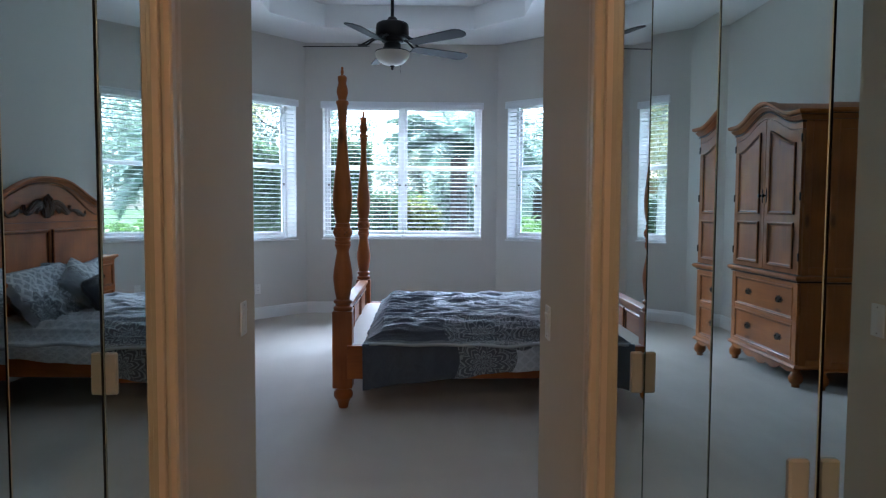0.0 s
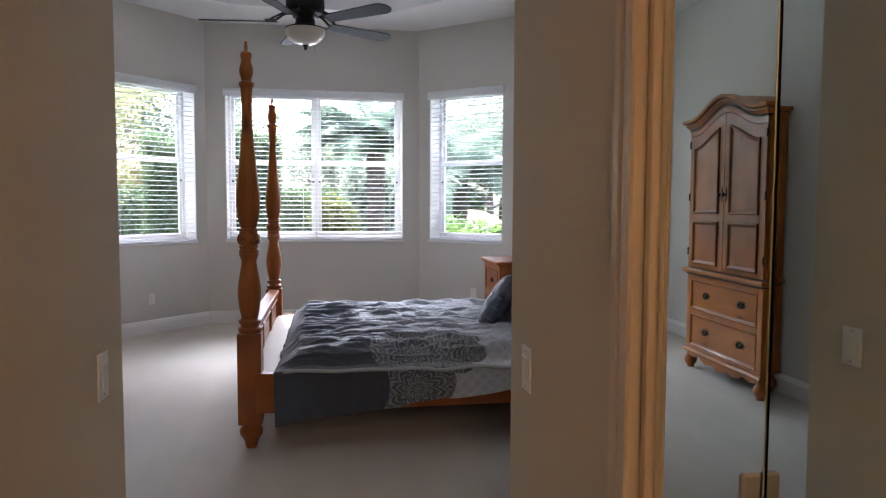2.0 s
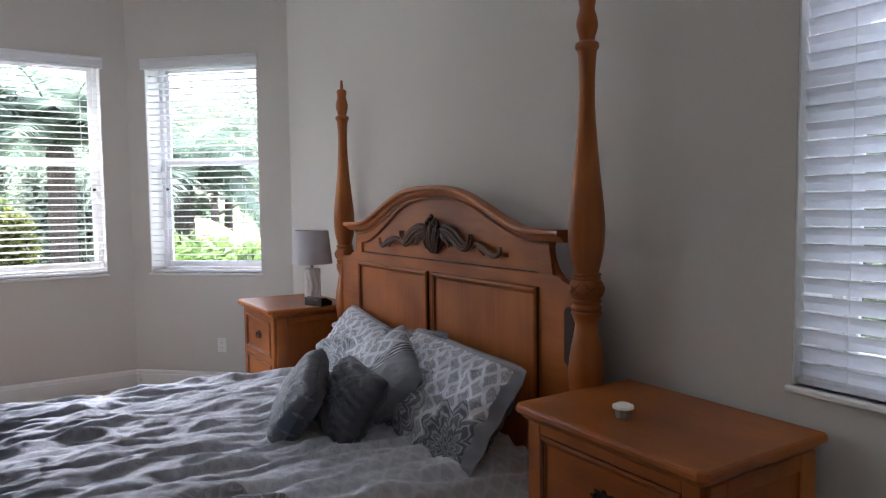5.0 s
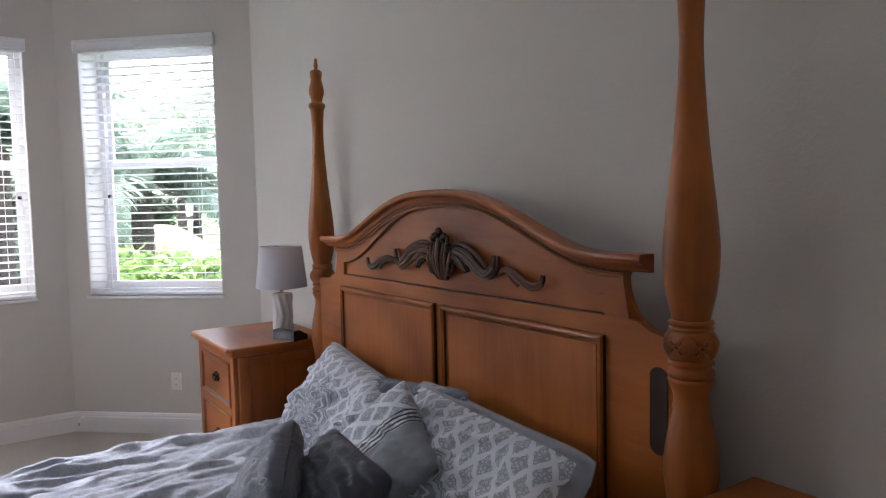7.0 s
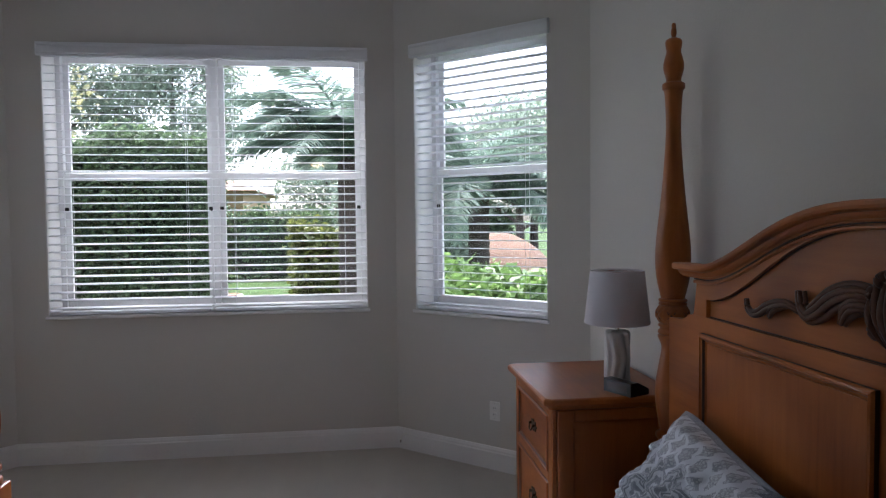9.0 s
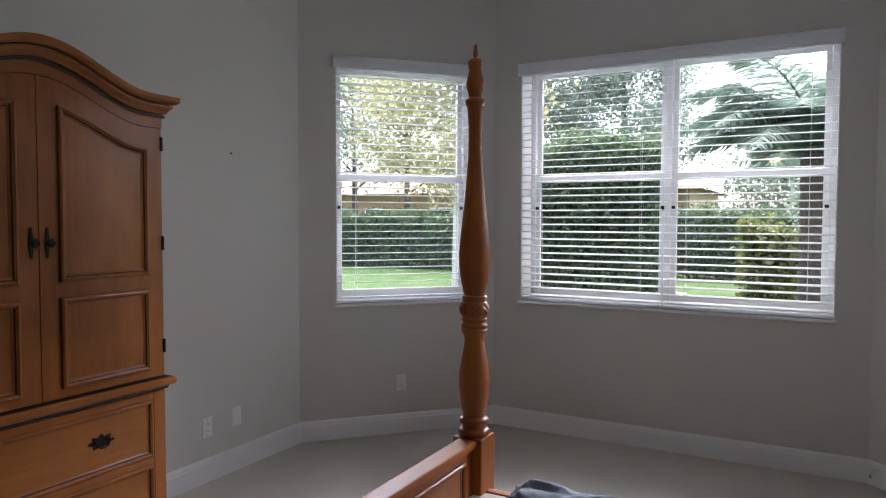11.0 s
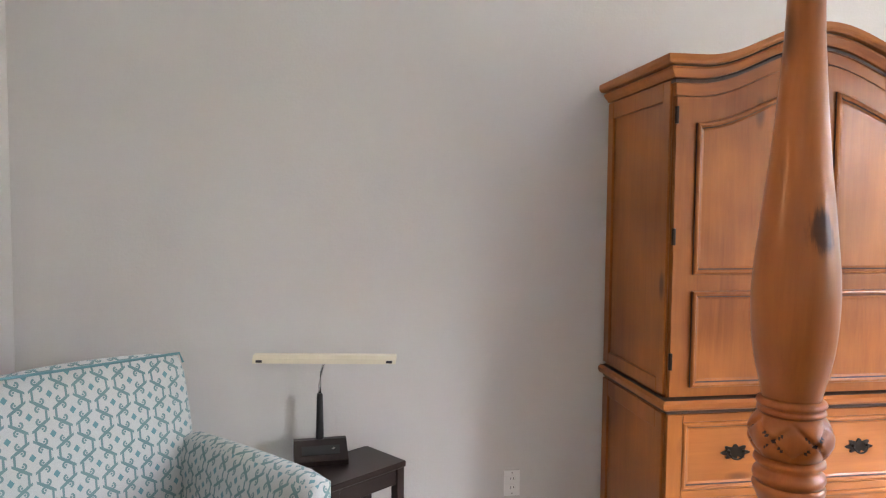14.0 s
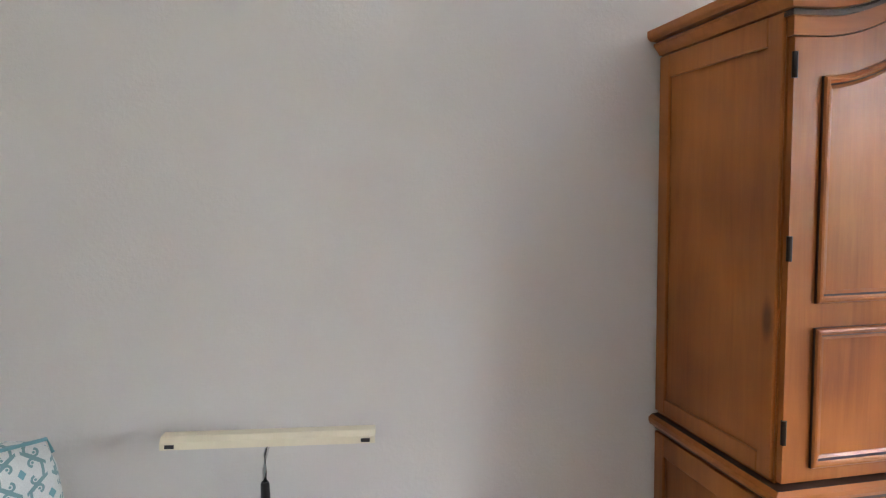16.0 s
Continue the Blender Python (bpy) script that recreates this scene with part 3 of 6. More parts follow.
def hall_light():
    """Warm ceiling bowl in the hall behind."""
    l = empty("ceiling_light", "warm flush ceiling lamp in the hall", "ceiling light", pose(0.05, -1.9, HALL_H))
    part("base", lathe([(0.16, 0), (0.16, -0.02), (0.14, -0.03)], 24), CHROME, l)
    m, nt, b = nodes_of("lit_opal_glass")
    b.inputs["Base Color"].default_value = (0.8, 0.7, 0.5, 1)
    b.inputs["Emission Color"].default_value = (1.0, 0.64, 0.36, 1)
    b.inputs["Emission Strength"].default_value = HALL_GLOW
    part("bowl", lathe([(0.15, -0.031), (0.14, -0.06), (0.10, -0.09), (0.04, -0.105), (0.005, -0.108)], 24), m, l, "glowing opal glass bowl", True)


HALL_GLOW = 5.0
hall_light()

# ---------------------------------------------------------------- the bed
BX0, BX1, BY0, BY1 = -0.40, 2.022, 3.33, 5.41
UPPER = [(0.004, 2.240), (0.007, 2.237), (0.008, 2.226), (0.006, 2.220), (0.009, 2.218), (0.010, 2.200), (0.008, 2.188), (0.022, 2.182), (0.030, 2.172), (0.028, 2.150), (0.026, 2.135), (0.036, 2.095), (0.036, 2.070),
         (0.028, 2.040), (0.028, 2.026), (0.040, 2.018), (0.040, 2.000), (0.034, 1.992), (0.030, 1.95), (0.027, 1.86), (0.031, 1.76), (0.042, 1.62), (0.055, 1.48),
         (0.063, 1.38), (0.0635, 1.31), (0.058, 1.24), (0.046, 1.175), (0.043, 1.158)]
LOWER = [(0.050, 1.010), (0.054, 1.004), (0.047, 0.99), (0.041, 0.975), (0.042, 0.955), (0.052, 0.91), (0.062, 0.855), (0.063, 0.815), (0.054, 0.755), (0.046, 0.722), (0.047, 0.712),
         (0.060, 0.706), (0.060, 0.694), (0.050, 0.686), (0.050, 0.676), (0.062, 0.670), (0.062, 0.655), (0.055, 0.648)]


def lift_to(profile, a0, a1, b0, b1):
    """Stretches the heights between a0 and a1 of a turned profile to b0 and b1."""
    return [(r, b0 + (z - a0) * (b1 - b0) / (a1 - a0) if a0 <= z <= a1 else z) for r, z in profile]


UPPER = lift_to(UPPER, 1.158, 1.62, 1.228, 1.62)
LOWER = lift_to(LOWER, 0.648, 1.010, 0.648, 1.092)
FOOT = [(0.05, 0.142), (0.05, 0.134), (0.043, 0.128), (0.058, 0.112), (0.064, 0.094), (0.060, 0.072), (0.046, 0.056), (0.046, 0.05), (0.04, 0.042), (0.03, 0.0)]


POST_KNOT = wood("stained_pine_with_knot", (0.17, 0.043, 0.007), (0.46, 0.150, 0.027), "Z", burl=(0.060, 0.001, 1.492))


def bed_post(bed, x, y):
    """Turned post: finial, swelling shaft, carved collar, vase, square block and bun foot."""
    post = part("post", lathe(smooth_profile(UPPER, 3), 32), POST_KNOT if x < 0 and y < 4 else PINE["Z"], bed, smooth=True)
    post.matrix_basis = pose(x, y, 0)
    # collar: rings above and below a ball, the ball cut with crossing leaves where it can be seen
    rings = lathe(lift_to([(0.043, 1.158), (0.050, 1.154), (0.052, 1.147), (0.049, 1.141), (0.046, 1.139), (0.050, 1.135), (0.051, 1.129), (0.046, 1.124)], 1.010, 1.158, 1.115, 1.228), 32)
    part("ring_collar", rings, PINE["Z"], post, smooth=True)
    rings = lathe(lift_to([(0.046, 1.062), (0.052, 1.056), (0.053, 1.049), (0.047, 1.043), (0.046, 1.036), (0.052, 1.030), (0.054, 1.021), (0.050, 1.010)], 1.010, 1.062, 1.092, 1.136), 32)
    part("ring_collar", rings, PINE["Z"], post, smooth=True)
    bm = bmesh.new()
    seg, rows = 96, 18
    grid, deep = [], {}
    for r in range(rows + 1):
        f = r / rows
        zz = 1.204 - 0.070 * f
        base = 0.045 + 0.017 * math.sin(math.pi * f) ** 0.7
        row = []
        for i in range(seg):
            a = 2 * math.pi * i / seg
            g1 = abs(math.sin(3 * a + 4.2 * (f - 0.5)))
            g2 = abs(math.sin(3 * a - 4.2 * (f - 0.5)))
            cut = 0.0085 * (max(0, 1 - g1 * 4) + max(0, 1 - g2 * 4)) * math.sin(math.pi * f)
            rib = 0.0016 * math.cos(9 * a) * math.sin(math.pi * f)
            rad = base - cut + rib
            row.append(bm.verts.new((rad * math.cos(a), rad * math.sin(a), zz)))
            deep[r, i] = cut > 0.0035
        grid.append(row)
    for r, (a, b) in enumerate(zip(grid, grid[1:])):
        for i in range(seg):
            j = (i + 1) % seg
            f = bm.faces.new((a[i], b[i], b[j], a[j]))
            f.material_index = 1 if deep[r, i] and deep[r, j] else 0
    part("carved_collar", bm, PINE["Z"], post, "carved leaf collar", True).data.materials.append(GLAZE_SHADOW)
    part("vase", lathe(smooth_profile(LOWER, 3), 32), PINE["Z"], post, smooth=True)
    part("block", box(-0.065, 0.065, -0.065, 0.065, 0.142, 0.65, 0.006, seg=2), PINE["Z"], post)
    part("foot", lathe(smooth_profile(FOOT, 3), 28), PINE["Z"], post, "dark turned bun foot", True)
    return post


def arch(d, half, rise, knee):
    """Height of a bonnet-shaped arch above its ends at a distance d from the middle."""
    s = abs(d) / half
    return rise * 0.5 * (1 + math.cos(math.pi * min(1.0, s / knee)))


def frame_moulding(y0, y1, z0, z1, x, out, profile, bm=None, top=None):
    """A picture-frame moulding on a board facing along x; top(y) lifts its upper edge."""
    bm = bm or bmesh.new()
    o = Vector((out, 0, 0))
    loops = []
    ys = [y1 + (y0 - y1) * i / 14 for i in range(15)] if top else [y1, y0]
    line = [(y0, z0, (0, 1, 1)), (y1, z0, (0, -1, 1))] + [(y, z1 + (top(y) if top else 0), (0, -1 if y == y1 else (1 if y == y0 else 0), -1)) for y in ys]
    for y, z, inn in line:
        loops.append([bm.verts.new(Vector((x, y, z)) + o * h + Vector(inn) * w) for w, h in profile])
    n = len(loops)
    for i in range(n):
        a, b = loops[i], loops[(i + 1) % n]
        for k in range(len(profile) - 1):
            f = bm.faces.new((a[k], a[k + 1], b[k + 1], b[k]))
            # dark glaze lies in the grooves beside the bead
            f.material_index = 1 if k in (0, 5) or k >= len(profile) - 2 else 0
    bmesh.ops.recalc_face_normals(bm, faces=bm.faces[:])
    return bm


BEAD = [(0.0, 0.0), (0.0, 0.008), (0.004, 0.013), (0.010, 0.014), (0.014, 0.010), (0.018, 0.009), (0.022, 0.004), (0.030, 0.001), (0.030, 0.0)]


def spiral(c, r0, r1, a0, turns, n=26):
    return [(c[0] + (r0 + (r1 - r0) * i / n) * math.cos(a0 + turns * 2 * math.pi * i / n), c[1] + (r0 + (r1 - r0) * i / n) * math.sin(a0 + turns * 2 * math.pi * i / n)) for i in range(n + 1)]


def carving(bed, x, yc, zc):
    """Carved ornament: a fluted middle leaf, and on each side a ribbed S-scroll, a drooping leaf and a curled end leaf."""
    bm = bmesh.new()
    for dy, h, r in ((0, 0.098, 0.015), (0.020, 0.070, 0.011), (-0.020, 0.070, 0.011), (0.036, 0.088, 0.010), (-0.036, 0.088, 0.010), (0.050, 0.045, 0.009), (-0.050, 0.045, 0.009)):
        pts = [(x - 0.006 - 0.018 * math.sin(math.pi * t) - 0.012 * t ** 6, yc + 1.25 * dy * (0.15 + 0.95 * math.sin(math.pi * (0.08 + t * 0.55))), zc - 0.072 + (h + 0.072) * t) for t in [i / 10 for i in range(11)]]
        tube(pts, [r * (0.35 + 0.75 * math.sin(math.pi * (0.12 + 0.74 * i / 10))) for i in range(11)], 8, bm)
    for dy, dz, r in ((0, 0.100, 0.015), (0.030, 0.082, 0.013), (-0.030, 0.082, 0.013), (0.055, 0.052, 0.011), (-0.055, 0.052, 0.011)):
        curl = [(x - 0.018 - 0.012 * math.sin(a), yc + dy * (1 + 0.1 * math.sin(a)), zc + dz - 0.006 + 0.010 * math.cos(a)) for a in [0.4 * i for i in range(9)]]
        tube(curl, [r * (1 - 0.06 * i) for i in range(9)], 8, bm)
    for sgn in (-1, 1):
        tube([(x - 0.016, yc + sgn * (0.058 + u), zc - 0.03 + w) for u, w in spiral((0, 0), 0.026, 0.004, 2.2, 1.4)], [0.0085 - 0.0002 * i for i in range(27)], 7, bm)
    centre = part("middle_leaf", bm, PINE_DARK, bed, "carved dark acanthus leaf", True)
    strands = (
        ([(0.030, 0.012), (0.048, 0.034), (0.070, 0.043), (0.100, 0.036), (0.131, 0.016), (0.163, -0.016), (0.188, -0.030), (0.208, -0.010), (0.213, 0.028)], 4, 0.0125, 0.0085),
        ([(0.036, -0.012), (0.058, 0.010), (0.080, 0.008), (0.098, -0.012), (0.108, -0.036)], 4, 0.0095, 0.0070),
        ([(0.222, -0.030), (0.245, -0.014), (0.270, -0.015), (0.300, -0.030), (0.325, -0.050), (0.350, -0.056), (0.368, -0.042), (0.372, -0.018)], 2, 0.0095, 0.0080),
        ([(0.255, -0.020), (0.282, -0.034), (0.298, -0.058)], 2, 0.0085, 0.0065))
    for s in (-1, 1):
        for name, (line, count, gap, thick) in zip(("scroll", "drooping_leaf", "end_leaf", "leaf_spur"), strands):
            bm = bmesh.new()
            line = smooth_profile(line, 4)
            n = len(line)
            for lane in range(count):
                o = (lane - (count - 1) / 2) * gap
                pts = []
                for i, (u, w) in enumerate(line):
                    p, q = line[max(0, i - 1)], line[min(n - 1, i + 1)]
                    d = math.hypot(q[0] - p[0], q[1] - p[1]) or 1
                    f = i / (n - 1)
                    k = o * (0.55 + 0.6 * math.sin(math.pi * min(1, f * 1.1)))
                    pts.append((x - 0.010 - 0.020 * math.sin(math.pi * f) - 0.016 * f ** 5 + abs(o) * 0.6, yc + s * (u - k * (q[1] - p[1]) / d) * 1.47, zc + w + k * (q[0] - p[0]) / d))
                tube(pts, [thick * (0.5 + 0.6 * math.sin(math.pi * (0.12 + 0.8 * i / (n - 1)))) for i in range(n)], 7, bm)
            part(name, bm, PINE_DARK, bed, "carved dark acanthus " + ("scroll" if name == "scroll" else "leaf"), True)
        bm = bmesh.new()
        sp = spiral((0.046, -0.022), 0.014, 0.004, 1.6, -1.1)
        tube([(x - 0.012, yc + s * u * 1.3, zc + w) for u, w in sp], [0.008 - 0.003 * i / len(sp) for i in range(len(sp))], 7, bm)
        part("volute", bm, PINE_DARK, bed, "small carved dark volute", True)
    return centre


def poster_bed():
    bed = empty("four_poster_bed", "honey-stained pine four-poster bed with carved headboard", "bed")
    for x, y in ((-0.372, 3.374), (BX0, BY1), (1.962, 3.229), (BX1, BY1)):
        bed_post(bed, x, y)
    yc = 4.305
    half = 0.943
    xf = 1.985
    face = xf + 0.0145

    def bonnet(d, rise, wide=0.80):
        """A round-topped arch that runs out flat at its ends."""
        return rise * 0.5 * (1 + math.cos(math.pi * min(1.0, abs(d) / wide) ** 1.3))

    def scoop(s):
        """The hollow shoulder between post and arch, from below upwards."""
        out = []
        for i in range(11):
            a = math.pi / 2 * i / 10
            out.append((yc + s * (0.852 + 0.135 * (1 - math.sin(a))), 1.168 + 0.138 * (1 - math.cos(a))))
        return out

    edge_n, edge_f = BY0 - 0.04, BY1 - 0.05
    pts = [(edge_n, 0.30), (edge_f, 0.30), (edge_f, 1.165)] + scoop(1)
    pts += [(yc + 0.86 - 1.72 * i / 32, 1.325 + bonnet(0.86 - 1.72 * i / 32, 0.19)) for i in range(33)]
    pts += scoop(-1)[::-1] + [(edge_n, 1.165)]
    hb = part("headboard", extrude_outline(pts, (face, xf + 0.032), "x"), PINE["Y"], bed)
    # the face stands proud of a recessed arched field
    low = [(edge_n, 0.30), (edge_f, 0.30), (edge_f, 1.165)] + [p for p in scoop(1) if p[1] < 1.198] + [(yc + 0.872, 1.2), (yc - 0.872, 1.2)] + [p for p in scoop(-1) if p[1] < 1.198][::-1] + [(edge_n, 1.165)]
    part("lower_board", extrude_outline(low, (xf, face - 0.0005), "x"), PINE["Y"], hb)
    inner = [(-0.787, 1.2005), (-0.787, 1.258)] + [(d, 1.258 + bonnet(d, 0.245, 0.79)) for d in [-0.76 + 1.52 * i / 40 for i in range(41)]] + [(0.787, 1.258), (0.787, 1.2005)]
    outer = [(-0.872, 1.2005), (-0.853, 1.30)] + [(d, 1.325 + bonnet(d, 0.19)) for d in [-0.858 + 1.716 * i / 40 for i in range(41)]] + [(0.853, 1.30), (0.872, 1.2005)]
    bm = bmesh.new()
    rings = [[bm.verts.new((x, yc + d, z)) for d, z in line] for x, line in ((xf, inner), (xf, outer), (face - 0.0005, outer), (face - 0.0005, inner))]
    for p, q in zip(rings, rings[1:] + rings[:1]):
        for i in range(len(inner) - 1):
            bm.faces.new((p[i], p[i + 1], q[i + 1], q[i]))
    bm.faces.new([r[0] for r in rings])
    bm.faces.new([r[-1] for r in rings][::-1])
    bmesh.ops.recalc_face_normals(bm, faces=bm.faces[:])
    part("arch_frame", bm, PINE["Y"], hb)
    up, out = Vector((0, 0, 1)), Vector((-1, 0, 0))
    # dark strips paint the shadow lines round the recess
    part("shadow_line", sweep([(0, 0), (0.003, 0), (0.003, -0.004), (0, -0.004)], [(Vector((face, yc + d, z)), out, up) for d, z in inner[1:-1]]), GLAZE_SHADOW, hb, "dark strip painting the groove's shadow")
    part("shadow_line", sweep([(0, 0), (0.003, 0), (0.003, 0.0035), (0, 0.0035)], [(Vector((face, yc - 0.785, 1.2008)), out, up), (Vector((face, yc + 0.785, 1.2008)), out, up)]), GLAZE_SHADOW, hb, "dark strip painting the groove's shadow")

    def path(off, h, n=56):
        return [(Vector((xf, yc + d, 1.325 + off + bonnet(d, 0.19))), out, up) for d in [-h + 2 * h * i / n for i in range(n + 1)]]

    CROWN = [(-0.012, 0.0), (0.004, 0.0), (0.006, 0.004), (0.013, 0.007), (0.019, 0.014), (0.023, 0.022), (0.036, 0.024), (0.043, 0.029), (0.045, 0.036), (0.044, 0.044), (0.040, 0.048), (-0.012, 0.048)]
    part("crown_moulding", sweep(CROWN, path(0.0, half)), PINE["Y"], hb)
    # the shadow under the crown is a dark strip as well
    part("shadow_line", sweep([(0, 0), (0.0045, 0), (0.0045, 0.0035), (0, 0.0035)], path(-0.0045, 0.86)), GLAZE_SHADOW, hb, "dark strip painting the groove's shadow")
    ARCHBEAD = [(-0.004, 0), (0.005, 0), (0.008, 0.003), (0.008, 0.008), (0.004, 0.011), (-0.004, 0.012)]
    part("arch_bead", sweep(ARCHBEAD, path(-0.0175, 0.86)), PINE["Y"], hb)
    yp = 4.313
    for a, b in ((yp - 0.80, yp - 0.024), (yp + 0.024, yp + 0.797)):
        bm = frame_moulding(a, b, 0.42, 1.147, xf, -1, [(w, h * 1.5) for w, h in BEAD])
        part("panel_moulding", bm, PINE["Y"], hb).data.materials.append(GLAZE_SHADOW)
        part("panel", box(xf - 0.004, xf + 0.002, a + 0.032, b - 0.032, 0.45, 1.115), PINE["Z"], hb)
    y = yc - 0.966
    sl = [(y + 0.027 * math.cos(t), 0.978 + (0.085 if math.sin(t) > 0 else -0.085) + 0.027 * math.sin(t)) for t in [2 * math.pi * k / 20 for k in range(20)]]
    part("slot", extrude_outline(sl, (xf - 0.003, xf + 0.001), "x"), GLAZE_SHADOW, hb, "dark cut-out beside the post")
    carving(hb, face - 0.002, 4.294, 1.310)
    # footboard with plank panels
    fb = part("footboard", box(BX0 - 0.02, BX0 + 0.025, BY0 + 0.05, BY1 - 0.05, 0.20, 0.615, 0.004), PINE["Y"], bed)
    part("cap_rail", box(BX0 - 0.04, BX0 + 0.045, BY0 + 0.05, BY1 - 0.05, 0.615, 0.645, 0.008, seg=2), PINE["Y"], fb)
    for k in range(3):
        a = BY0 + 0.12 + k * 0.62
        for face in (-1, 1):
            xx = BX0 + (0.025 if face > 0 else -0.02)
            part("panel_moulding", frame_moulding(a, a + 0.58, 0.25, 0.58, xx, face, BEAD), PINE["Y"], fb).data.materials.append(GLAZE_SHADOW)
    # side rails and slats under the mattress
    for y0, y1 in ((BY0 - 0.04, BY0 + 0.02), (BY1 - 0.02, BY1 + 0.02)):
        part("side_rail", box(BX0 + 0.06, BX1 - 0.06, y0, y1, 0.21, 0.43, 0.004), PINE["X"], bed)
    for k in range(9):
        x = BX0 + 0.12 + k * 0.265
        part("bed_slat", box(x, x + 0.09, BY0 + 0.02, BY1 - 0.02, 0.245, 0.265), PINE["Y"], bed)
    part("slat_ledge", box(BX0 + 0.026, BX0 + 0.28, BY0 + 0.021, BY1 - 0.021, 0.40, 0.425, 0.003), plain("raw_pine_board", (0.50, 0.42, 0.33), 0.6), bed, "pale board between footboard and mattress")
    return bed


poster_bed()


# ---------------------------------------------------------------- drawer pulls and case furniture
def bail_pull(parent, m, scale=1.0):
    """Cast batwing plate with a drop handle; local y points out of the drawer."""
    out = []
    for k in range(64):
        a = 2 * math.pi * k / 64
        r = 0.029 + 0.004 * math.cos(2 * a) + 0.0065 * math.cos(8 * a) + 0.003 * math.sin(a)
        out.append((1.3 * r * math.cos(a) * scale, 0.82 * r * math.sin(a) * scale))
    plate = part("pull_plate", extrude_outline(out, (0.0, 0.004), "y"), IRON, parent, "dark cast batwing plate")
    plate.matrix_basis = m
    bm = bmesh.new()
    pts = [(0.026 * scale * math.cos(math.pi + math.pi * i / 12), 0.012 + 0.006 * math.sin(math.pi * i / 12), (0.006 + 0.024 * math.sin(math.pi + math.pi * i / 12)) * scale) for i in range(13)]
    tube(pts, 0.0034, 7, bm)
    for s in (-1, 1):
        lathe([(0.006, 0.004), (0.007, 0.010), (0.004, 0.016)], 10, bm, m=pose(s * 0.026 * scale, 0, 0.006, -90))
    part("drop_handle", bm, IRON, plate, "dark drop handle", True)
    return plate


TOPEDGE = [(0, 0), (0.012, 0.002), (0.018, 0.008), (0.020, 0.015), (0.028, 0.022), (0.030, 0.030), (0, 0.030)]


def nightstand(m, label, wide, deep, high, wd):
    """Pine chest: moulded top, two framed drawers with bail pulls, panelled sides, moulded base. Local -y is its front."""
    ns = empty("nightstand", label, "nightstand", m, "bedside nightstands")
    hw = wide / 2
    # slab with clipped front corners over a cove moulding
    bm = bmesh.new()
    rows = []
    for inset, z in ((0.034, -0.050), (0.026, -0.046), (0.018, -0.034), (0.014, -0.030), (0.004, -0.028), (0.0, -0.022), (0.0, -0.010), (0.003, -0.004), (0.010, 0.0)):
        c = 0.022
        rows.append([bm.verts.new((x, y, high + z)) for x, y in ((-hw + inset, deep), (-hw + inset, c + inset * 0.4), (-hw + c + inset * 0.4, inset), (hw - c - inset * 0.4, inset), (hw - inset, c + inset * 0.4), (hw - inset, deep))])
    for p, q in zip(rows, rows[1:]):
        for i in range(6):
            bm.faces.new((p[i], p[(i + 1) % 6], q[(i + 1) % 6], q[i]))
    bm.faces.new(rows[-1])
    bm.faces.new(rows[0][::-1])
    bmesh.ops.recalc_face_normals(bm, faces=bm.faces[:])
    part("top", bm, wd["X"], ns, "moulded top with clipped corners")
    x0, x1, y0, y1 = -hw + 0.036, hw - 0.036, 0.036, deep - 0.01
    body = part("body", box(x0, x1, y0 + 0.02, y1, 0.12, high - 0.0505), wd["Z"], ns)
    for x in (x0, x1 - 0.055):
        part("front_stile", box(x, x + 0.055, y0, y0 + 0.0195, 0.12, high - 0.0505, 0.003), wd["Z"], ns)
    zr = [0.12, 0.205, 0.495, 0.535, high - 0.085, high - 0.0505]
    for a, b in ((zr[0], zr[1]), (zr[2], zr[3]), (zr[4], zr[5])):
        part("front_rail", box(x0 + 0.0555, x1 - 0.0555, y0, y0 + 0.0195, a, b, 0.003), wd["X"], ns)
    for a, b in ((zr[1], zr[2]), (zr[3], zr[4])):
        dr = part("drawer", box(x0 + 0.058, x1 - 0.058, y0 + 0.008, y0 + 0.0198, a + 0.003, b - 0.003), wd["X"], ns)
        mo = frame_moulding(x0 + 0.056, x1 - 0.056, a + 0.001, b - 0.001, 0, -1, [(w * 0.8, h * 0.9) for w, h in BEAD])
        mo = part("drawer_moulding", mo, wd["X"], dr)
        mo.data.materials.append(GLAZE_SHADOW)
        mo.matrix_basis = Matrix(((0, 1, 0, 0), (1, 0, 0, y0 + 0.006), (0, 0, 1, 0), (0, 0, 0, 1)))
        bail_pull(dr, pose(0, y0 + 0.008, (a + b) / 2) @ Matrix.Rotation(math.pi, 4, "Z"))
    for s, x in ((-1, x0), (1, x1)):
        bm = bmesh.new()
        for a, b, c, d in ((y0 + 0.02, y0 + 0.085, 0.12, high - 0.0505), (y1 - 0.07, y1, 0.12, high - 0.0505), (y0 + 0.086, y1 - 0.071, 0.12, 0.2), (y0 + 0.086, y1 - 0.071, high - 0.095, high - 0.0505)):
            box(min(x, x + s * 0.012), max(x, x + s * 0.012), a, b, c, d, 0.003, bm)
        part("side_frame", bm, wd["Z"], ns)
    part("base_moulding", box(x0 - 0.016, x1 + 0.016, y0 - 0.016, y1, 0.06, 0.1195, 0.012, seg=3), wd["X"], ns)
    for x in (x0 + 0.03, x1 - 0.03):
        for y in (y0 + 0.03, y1 - 0.04):
            part("foot", lathe(smooth_profile([(0.03, 0.06), (0.038, 0.045), (0.036, 0.022), (0.022, 0.0)], 3), 18, at=(x, y, 0)), wd["X"], ns, smooth=True)
    return ns


NIGHT_Z = 0.845
nightstand(pose(1.572, 2.803, 0, 0, 0, -90), "stained pine nightstand under the bedside window", 0.71, 0.52, NIGHT_Z, PINE)
